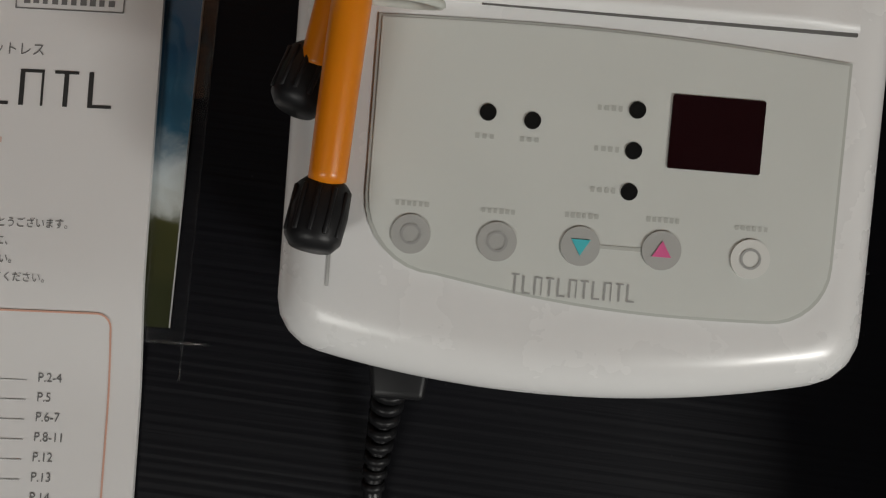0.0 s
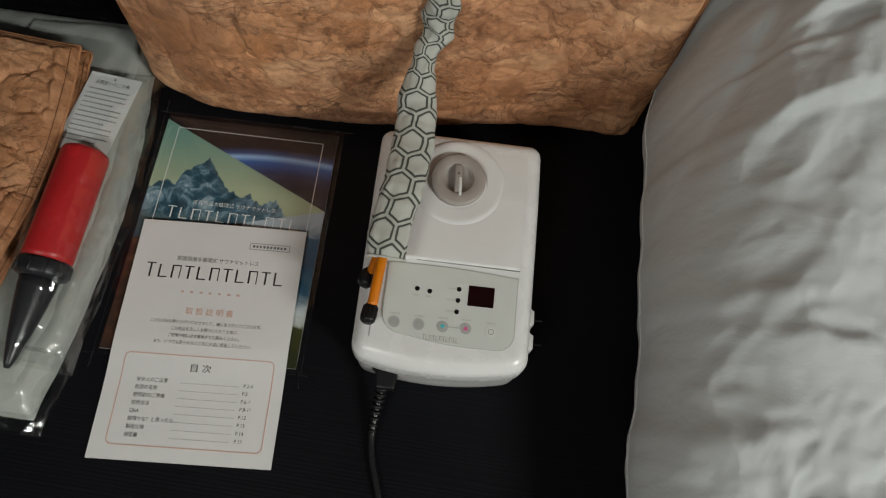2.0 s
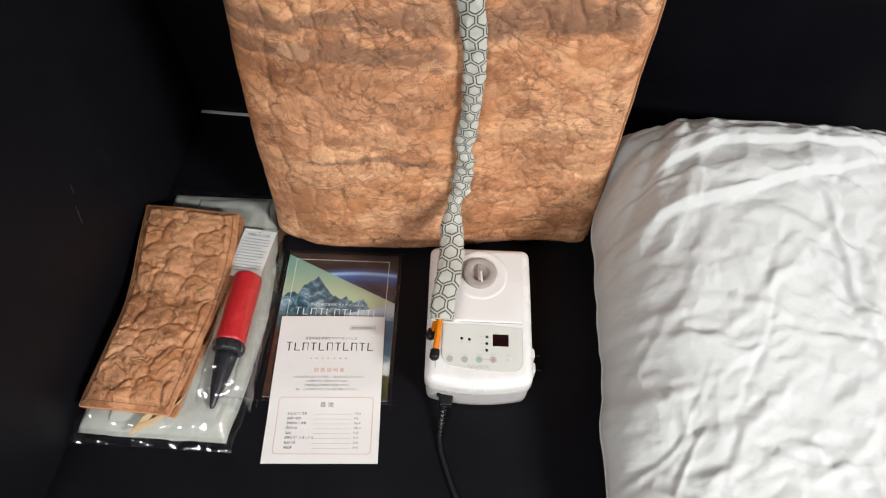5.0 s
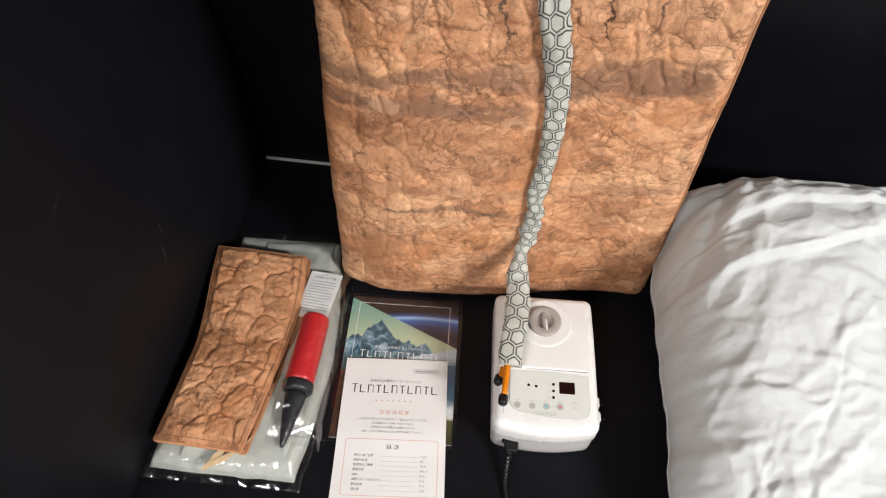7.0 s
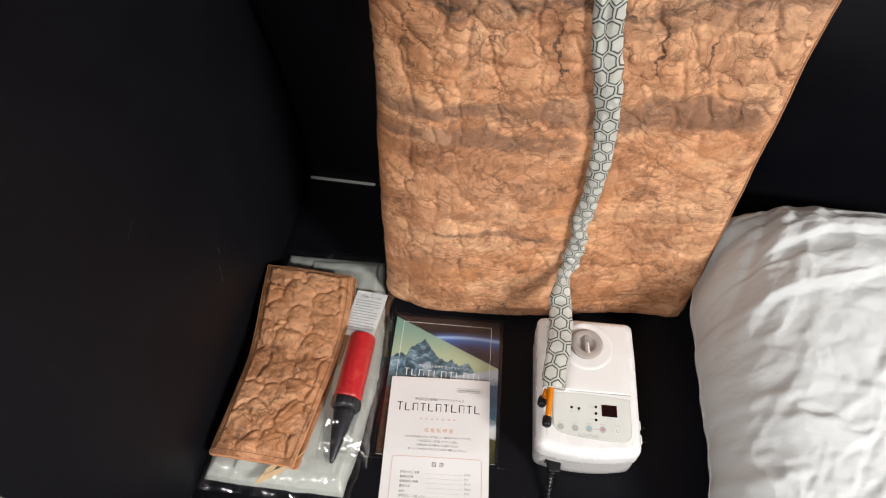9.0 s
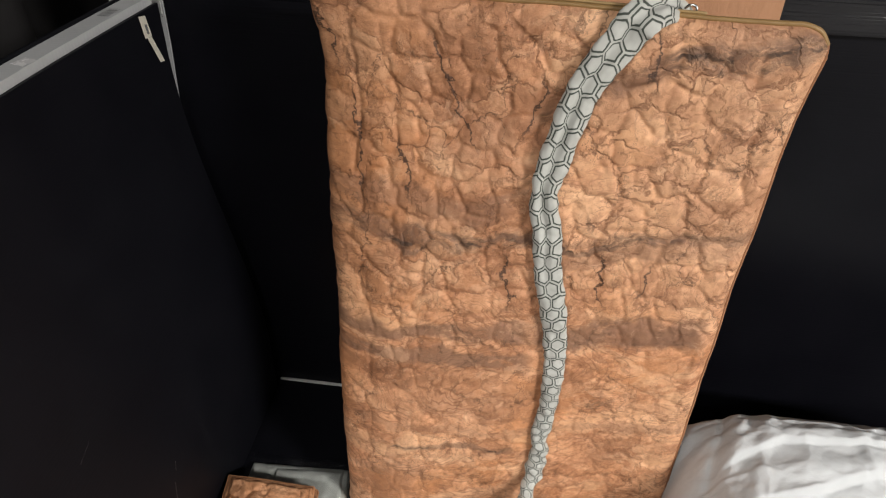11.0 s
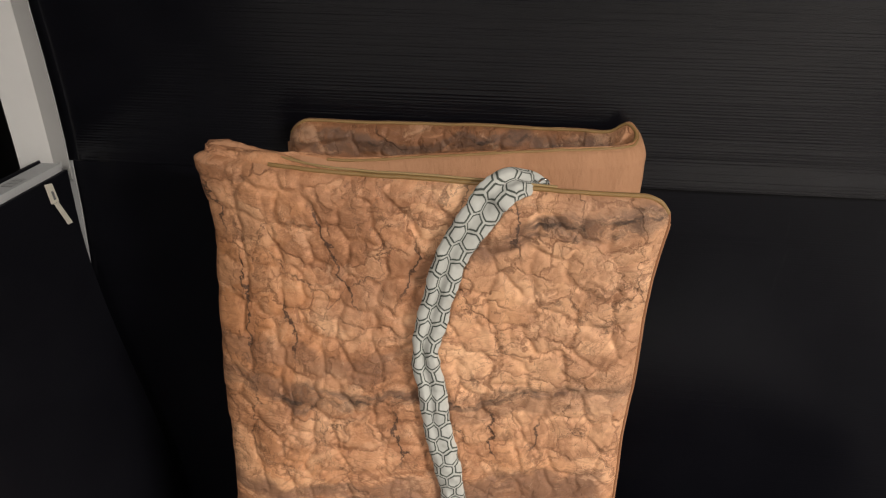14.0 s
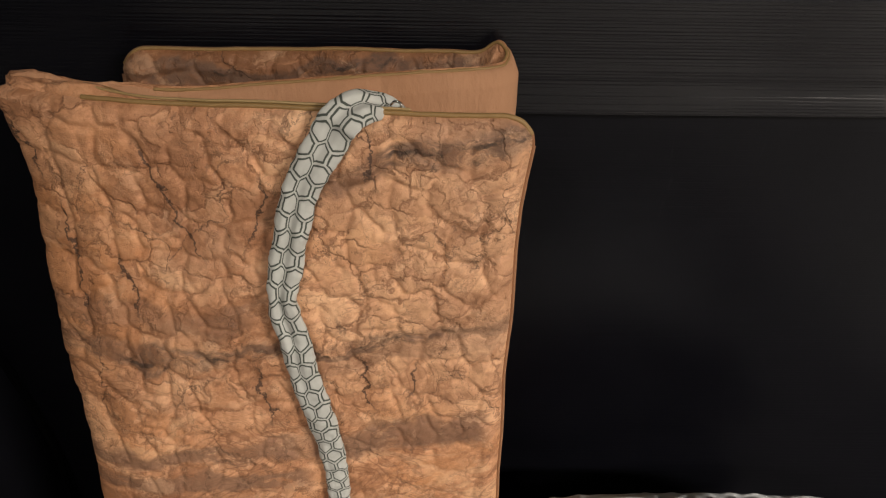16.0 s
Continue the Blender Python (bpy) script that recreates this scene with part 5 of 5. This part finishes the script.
# ---- mains lead ----
def build_lead():
    root = thing("power_cord", pose(0, 0, 0), "black power cord with a ribbed plug in the heater's front", "power cord")
    turn = pose(0.2675, 0.506, 0.030, 0, 0, 184)
    socket = part("plug", box_bm(-0.0135, 0.0135, -0.012, 0.022, -0.0085, 0.0085, 0.003, 3), rubber, root)
    socket.matrix_basis = turn
    for v in socket.data.vertices:
        if v.co.y > 0.01:
            v.co.x *= 0.72
            v.co.z *= 0.8
    shoulder = part("plug_shoulder", box_bm(-0.016, 0.016, -0.012, 0.003, -0.0105, 0.0105, 0.003, 2), rubber, root)
    shoulder.matrix_basis = turn
    pts = [(0.2655, 0.486, 0.027), (0.2645, 0.475, 0.020), (0.2635, 0.458, 0.012), (0.2635, 0.440, 0.006), (0.2675, 0.420, 0.004), (0.2760, 0.398, 0.004), (0.289, 0.368, 0.004),
           (0.304, 0.338, 0.004), (0.322, 0.295, 0.004), (0.335, 0.24, 0.004), (0.335, 0.15, 0.004), (0.32, 0.0, 0.004), (0.34, -0.2, 0.004), (0.42, -0.5, 0.004)]
    tube("cable", pts, 0.0036, cable_mat, root, steps=260, ring=12)
    line, _ = smooth_line(pts[:5], 12)
    for k in range(8):
        p, q = line[k], line[k + 1]
        ring = lathe("strain_rib", [(0.003, -0.0016), (0.0066 - 0.0003 * k, -0.0016), (0.0068 - 0.0003 * k, 0.0016), (0.003, 0.0016)], rubber, root, ring=16)
        ring.matrix_basis = Matrix.Translation(p) @ Vector(q - p).to_track_quat("Z", "Y").to_matrix().to_4x4()


build_lead()


# ---- manual ----
def build_manual():
    root = thing("instruction_manual", pose(0.0685, 0.5115, 0.0, 0, 0, 5.4), "white printed instruction manual lying on a brochure", "booklet")
    W, H = 0.182, 0.257

    def lift(x, y):
        # rests on the brochure with its upper part, the lower part sinks to the floor
        return 0.0042 * float(ease(np.array(y), -0.06, 0.0)) + 0.0022 + 0.0016 * math.sin((x + 0.09) * 17) * max(0.0, (y + 0.1285) / 0.257)

    gx, gy = np.meshgrid(np.linspace(-W / 2, W / 2, 30), np.linspace(-H / 2, H / 2, 40))
    z = np.vectorize(lift)(gx, gy)
    grid_mesh("cover", np.stack([gx, gy, z], -1), paper, root)
    under = np.stack([gx, gy, np.maximum(z - 0.0018, 0.0004)], -1)
    grid_mesh("pages", under[::-1], paper, root)
    for rows in ((0, slice(None)), (-1, slice(None)), (slice(None), 0), (slice(None), -1)):
        t = np.stack([gx, gy, z], -1)[rows]
        grid_mesh("page_edge", np.stack([under[rows], t], 0), paper, root)
    up = lambda x, y: lift(x, y) + 0.0003
    # u, v: share of width from the left and of height from the top

    def at(u, v):
        return (u - 0.5) * W, (0.5 - v) * H

    def words(text, u, v, size, mat, align="CENTER", squash=1.0):
        x, y = at(u, v)
        return lettering("lettering", text, x, y, 0.0, size, mat, root, align, squash, up)

    words("家庭用温水循環式 サウナマットレス", 0.50, 0.172, 0.0060, ink_grey, squash=0.92)
    x0, y0 = at(0.085, 0.232)
    word_mark("word_mark", x0, at(0.925, 0)[0], y0, 0.0150, 0.0, 11, ink, root, 0.07, up)
    bars("small_name", at(0.32, 0)[0], at(0.70, 0)[0], at(0, 0.318)[1], 0.0026, 0.0, 7, ink_faint, root, 0.62, 3, up)
    words("取 扱 説 明 書", 0.51, 0.402, 0.0084, ink_red)
    for k, text in enumerate(("このたびはお買い上げいただきまして、誠にありがとうございます。", "この商品を正しくお使いいただくために、", "ご使用の前に必ず最後までお読みください。", "また、いつでも見られるところに大切に保管してください。")):
        words(text, 0.51, 0.449 + 0.0285 * k, 0.0044, ink_grey, squash=0.88)
    bars("model_code", at(0.69, 0)[0], at(0.90, 0)[0], at(0, 0.090)[1], 0.0030, 0.0, 10, ink_grey, root, 0.3, 6, up)

    def frame_line(u0, u1, v0, v1, r, width, mat, name):
        x0, y1 = at(u0, v0)
        x1, y0 = at(u1, v1)
        outer, inner = rounded(x0, x1, y0, y1, r, 5), rounded(x0 + width, x1 - width, y0 + width, y1 - width, max(r - width, 0.0002), 5)
        bm = bmesh.new()
        a = [bm.verts.new((x, y, up(x, y))) for x, y in outer]
        b = [bm.verts.new((x, y, up(x, y))) for x, y in inner]
        for k in range(len(a)):
            m = (k + 1) % len(a)
            bm.faces.new([a[k], a[m], b[m], b[k]])
        bmesh.ops.subdivide_edges(bm, edges=[e for e in bm.edges if e.calc_length() > 0.03], cuts=12)
        for v in bm.verts:
            v.co.z = up(v.co.x, v.co.y) + 0.0001
        part(name, bm, mat, root, smooth=False)

    frame_line(0.672, 0.915, 0.075, 0.105, 0.0005, 0.0005, ink_grey, "code_frame")
    frame_line(0.085, 0.935, 0.584, 0.945, 0.006, 0.0008, ink_red, "contents_frame")
    words("目 次", 0.52, 0.635, 0.0088, ink, squash=1.15)
    rows = (("安全上のご注意", "P.2-4"), ("各部の名称", "P.5"), ("使用前のご準備", "P.6-7"), ("使用方法", "P.8-11"), ("Q&A", "P.12"), ("故障かな？と思ったら…", "P.13"), ("製品仕様", "P.14"), ("保証書", "P.15"))
    for k, (left, right) in enumerate(rows):
        v = 0.690 + 0.0308 * k
        words(left, 0.175, v, 0.0050, ink_grey, "LEFT", 0.92)
        words(right, 0.775, v, 0.0052, ink_grey, "LEFT", 0.92)
        xa, y = at(0.42, v + 0.004)
        xb = at(0.74, 0)[0]
        bars("leader_line", xa, xb, y, 0.0003, 0.0, 1, ink_pale, root, 0.0, 2, up)


build_manual()


# ---- brochure in its sleeve ----
def build_brochure():
    root = thing("brochure", pose(0.0600, 0.632, 0.0, 0, 0, 3.4), "glossy picture brochure with mountains and night earth in a clear sleeve", "brochure")
    W, H = 0.206, 0.288
    gx, gy = np.meshgrid(np.linspace(-W / 2, W / 2, 12), np.linspace(-H / 2, H / 2, 16))
    zz = 0.0022 + 0 * gx
    grid_mesh("cover", np.stack([gx, gy, zz], -1), cover_mat, root, uv=np.stack([gx / W + 0.5, gy / H + 0.5], -1))
    part("pages", box_bm(-W / 2, W / 2, -H / 2, H / 2, 0.0006, 0.0018), paper, root, smooth=False)
    bm = bmesh.new()
    w = 0.0009
    x0, x1, y0, y1 = -W / 2 + 0.015, W / 2 - 0.016, -H / 2 + 0.018, H / 2 - 0.014
    for xa, xb, ya, yb in ((x0, x1, y1 - w, y1), (x0, x1, y0, y0 + w), (x0, x0 + w, y0 + w, y1 - w), (x1 - w, x1, y0 + w, y1 - w)):
        bm.faces.new([bm.verts.new(p) for p in ((xa, ya, 0.0025), (xb, ya, 0.0025), (xb, yb, 0.0025), (xa, yb, 0.0025))])
    part("white_frame", bm, ink_white, root, smooth=False)
    word_mark("word_mark", -0.074, 0.080, 0.0185, 0.0135, 0.0026, 11, ink_white, root, 0.06)
    lettering("lettering", "家庭用温水循環式 サウナマットレス", 0.0, 0.0335, 0.0026, 0.0062, ink_white, root, "CENTER", 0.95)
    sx, sy = W / 2 + 0.006, H / 2 + 0.006
    gx, gy = np.meshgrid(np.linspace(-sx, sx, 60), np.linspace(-sy, sy, 70))
    edge = np.minimum(sx - np.abs(gx), sy - np.abs(gy))
    z = 0.0006 + 0.0028 * ease(edge, 0.0, 0.010) + 0.0006 * (fbm(gx * 40, gy * 40, 8) - 0.3)
    grid_mesh("sleeve", np.stack([gx, gy, z], -1), sleeve_film, root, "clear plastic sleeve")
    rim = rounded(-sx, sx, -sy, sy, 0.004, 3)
    tube("sleeve_edge", [(x, y, 0.001) for x, y in rim] + [(*rim[0], 0.001)], 0.0007, sleeve_film, root, steps=200, ring=6)


build_brochure()


# ---- packed cloth in a clear bag ----
def warped_quad(c, a, b):
    """Places inside a quadrilateral: corners c in the order front left, front right, back right, back left."""
    c = np.array(c, float)
    p = (1 - a)[..., None] * ((1 - b)[..., None] * c[0] + b[..., None] * c[3]) + a[..., None] * ((1 - b)[..., None] * c[1] + b[..., None] * c[2])
    return p


def puffy(name, corners, base, height, mat, parent, label="", n=70, seed=1, rough=0.006, lip=0.05, scale=16, bulge=0.0):
    a, b = np.meshgrid(np.linspace(0, 1, n), np.linspace(0, 1, n))
    p = warped_quad(corners, a, b)
    p[..., 0] += bulge * a * np.sin(math.pi * b)
    edge = np.minimum(np.minimum(a, 1 - a), np.minimum(b, 1 - b))
    rise = np.sqrt(np.clip(edge / lip, 0, 1))
    wob = fbm(p[..., 0] * scale, p[..., 1] * scale, seed, 5) - 0.5
    z = base + height * rise + rough * wob * 2 * rise
    jig = 0.004 * (fbm(p[..., 0] * 40, p[..., 1] * 40, seed + 3, 3) - 0.5)
    top = np.stack([p[..., 0] + jig, p[..., 1] + jig, z], -1)
    return grid_mesh(name, top, mat, parent, label)


def build_packed_cloth():
    root = thing("packed_cloth", pose(0, 0, 0), "pale folded cloth packed in a clear crinkled plastic bag", "packed cloth")
    puffy("cloth", [(-0.309, 0.394), (-0.072, 0.400), (-0.104, 0.894), (-0.308, 0.884)], 0.001, 0.018, pale_sheet, root, seed=3, lip=0.06, bulge=0.026)
    puffy("cloth_fold", [(-0.262, 0.412), (-0.088, 0.420), (-0.112, 0.882), (-0.250, 0.870)], 0.012, 0.012, pale_sheet, root, seed=5, lip=0.05, bulge=0.022)
    puffy("bag", [(-0.315, 0.388), (-0.070, 0.396), (-0.104, 0.902), (-0.318, 0.896)], 0.001, 0.028, clear_film, root, "clear crinkled plastic bag", seed=7, rough=0.007, lip=0.05, scale=26, bulge=0.026)
    puffy("bag_hem", [(-0.320, 0.378), (-0.060, 0.386), (-0.096, 0.914), (-0.320, 0.910)], 0.0015, 0.006, clear_film, root, "loose flat rim of the clear bag", seed=23, rough=0.003, lip=0.02, scale=26, bulge=0.026)


build_packed_cloth()


# ---- hand pump in its own bag ----
def build_pump():
    root = thing("hand_pump", pose(-0.097, 0.614, 0.048, 0, 0, 0), "red and black plastic hand pump in a clear zip bag", "hand pump")
    aim = Vector((-0.002, -0.23, -0.020)).to_track_quat("Z", "Y").to_matrix().to_4x4()

    def along(name, prof, mat, label=""):
        ob = lathe(name, prof, mat, root, label, 40)
        ob.matrix_basis = aim
        return ob

    along("barrel", [(0.0, -0.066), (0.018, -0.066), (0.0228, -0.0635), (0.0242, -0.058), (0.0246, 0.054), (0.0240, 0.062), (0.0, 0.062)], red_plastic, "matt red barrel")
    along("collar", [(0.010, 0.061), (0.0252, 0.061), (0.0260, 0.064), (0.0256, 0.074), (0.0242, 0.078), (0.0196, 0.080), (0.0, 0.080)], black_plastic, "black ring collar")
    along("nozzle", [(0.0, 0.078), (0.0186, 0.079), (0.0177, 0.090), (0.0144, 0.114), (0.0106, 0.138), (0.0068, 0.156), (0.0044, 0.167), (0.0024, 0.172), (0.0, 0.172)], black_plastic, "tapered black nozzle")
    for k in range(10):
        rib = part("rib", box_bm(-0.0011, 0.0011, 0.0250, 0.0268, 0.063, 0.076, 0.0005, 1), black_plastic, root)
        rib.matrix_basis = aim @ pose(0, 0, 0, 0, 0, 36 * k)
    return root


build_pump()

bag = thing("zip_bag", pose(0, 0, 0), "clear zip bag round the hand pump", "plastic bag")
puffy("film", [(-0.128, 0.450), (-0.040, 0.446), (-0.058, 0.808), (-0.150, 0.800)], 0.022, 0.056, clear_film, bag, seed=15, rough=0.006, lip=0.30, scale=22)
zip_film = film("zip_bag_lip", 0.2, 0.2)
part("zip_strip", box_bm(-0.044, 0.044, -0.002, 0.002, -0.0006, 0.0012, 0.0005, 1), zip_film, bag).matrix_basis = pose(-0.084, 0.466, 0.028, 0, 0, -1.5)


def build_card():
    root = thing("care_card", pose(-0.106, 0.733, 0.046, 2, -3, -5.0), "small white care card printed with lines of text in the bag", "card")
    part("card", box_bm(-0.031, 0.031, -0.052, 0.050, 0.0, 0.0006), tag_paper, root, smooth=False)
    lettering("lettering", "お取扱いのご注意", 0.0, 0.038, 0.0009, 0.0058, ink, root, "CENTER", 0.9)
    slab("hole", disc(0.0, 0.0445, 0.0012, 12), 0.0006, 0.0009, ink, root)
    for k in range(12):
        bars("text_line", -0.025, 0.025 - 0.012 * (k in (3, 7, 11)), 0.029 - 0.0062 * k, 0.0018, 0.0009, 14 - 4 * (k in (3, 7, 11)), ink_grey, root, 0.28, k)


build_card()


# ---- quilted belt, folded ----
def build_belt():
    root = thing("quilted_belt", pose(0, 0, 0), "quilted sandstone-print belt folded over on the packed cloth", "belt")

    def layer(corner_sets, base, thick, seed, mat, name, quilted=True, n=(90, 170)):
        a, b = np.meshgrid(np.linspace(0, 1, n[0]), np.linspace(0, 1, n[1]))
        ys = np.array([q[0] for q in corner_sets])
        xl, xr = np.array([q[1] for q in corner_sets]), np.array([q[2] for q in corner_sets])
        zl = np.array([q[3] for q in corner_sets])
        t = np.linspace(0, 1, len(ys))
        y = np.interp(b, t, ys)
        left, right = smooth_line(np.column_stack([xl, ys]), 200)[0], smooth_line(np.column_stack([xr, ys]), 200)[0]
        k = np.linspace(0, 1, 200)
        lx, ly = np.interp(b, k, left[:, 0]), np.interp(b, k, left[:, 1])
        rx, ry = np.interp(b, k, right[:, 0]), np.interp(b, k, right[:, 1])
        x, y = lx + (rx - lx) * a, ly + (ry - ly) * a
        z0 = np.interp(b, t, zl) + base
        u, v = a * 0.165, b * 0.40
        edge = np.minimum(np.minimum(u, 0.165 - u), np.minimum(v, 0.40 - v))
        hem = ease(edge, 0.009, 0.016)
        body = np.sqrt(np.clip(edge / 0.006, 0, 1))
        q = (quilt(u + seed, v, 0.050, 0.0085, seed, 0.42) + 0.30 * quilt(u + seed + 3, v, 0.020, 0.006, seed + 3, 0.6)) * hem if quilted else 0
        sag = 0.004 * np.sin(b * 9 + 1) + 0.002 * np.sin(a * 5)
        top = np.stack([x, y, z0 + thick * body + q + sag], -1)
        grid_mesh(name, top, mat, root, uv=np.stack([u + 2.3 + seed, v + 1.1], -1))
        low = np.stack([x, y, z0 + sag - 0.001], -1)
        grid_mesh("lining", low[::-1], tan_cloth, root, uv=np.stack([u, v], -1)[::-1])
        rim = np.concatenate([top[0, ::5], top[::5, -1], top[-1, ::-5], top[::-5, 0]], 0) + np.array((0, 0, 0.0005))
        tube("binding", np.vstack([rim, rim[:1]]), 0.0015, rock_belt, root, "turned tan edge", steps=460, ring=7)
        i, j = n[1] * 4 // 170, n[0] * 5 // 90
        row = np.concatenate([top[i, j:-j:5], top[i:-i:5, -j], top[-i, -j:j:-5], top[-i:i:-5, j]], 0) + np.array((0, 0, 0.0002))
        tube("stitching", np.vstack([row, row[:1]]), 0.0004, stitch_thread, root, "dark brown stitching", steps=400, ring=5)

    ends = [(0.424, -0.300, -0.158, 0.030), (0.48, -0.297, -0.151, 0.034), (0.55, -0.296, -0.145, 0.038), (0.62, -0.298, -0.139, 0.034), (0.69, -0.305, -0.135, 0.036), (0.75, -0.313, -0.138, 0.046), (0.806, -0.320, -0.148, 0.056)]
    layer(ends, 0.008, 0.006, 1, rock_belt, "quilted_face")
    under = [(y + 0.004, a - 0.003, b + 0.004, z - 0.013) for y, a, b, z in ends]
    layer(under, 0.006, 0.004, 4, rock_belt, "folded_layer", n=(40, 80))
    strap = [(-0.150, 0.452, 0.032), (-0.172, 0.424, 0.030), (-0.196, 0.408, 0.028), (-0.208, 0.400, 0.030), (-0.204, 0.410, 0.034), (-0.185, 0.424, 0.034)]
    line, t = smooth_line(strap, 40)
    wide = np.array((0.006, 0.008, 0.004))
    grid_mesh("strap", np.stack([line - wide, line + wide], 1), beige_strap, root, "beige webbing strap")


build_belt()

for ob in bpy.data.objects:
    if ob.type == "MESH" and ob.data.materials and ob.data.materials[0] in (clear_film, sleeve_film, zip_film):
        ob.visible_shadow = False
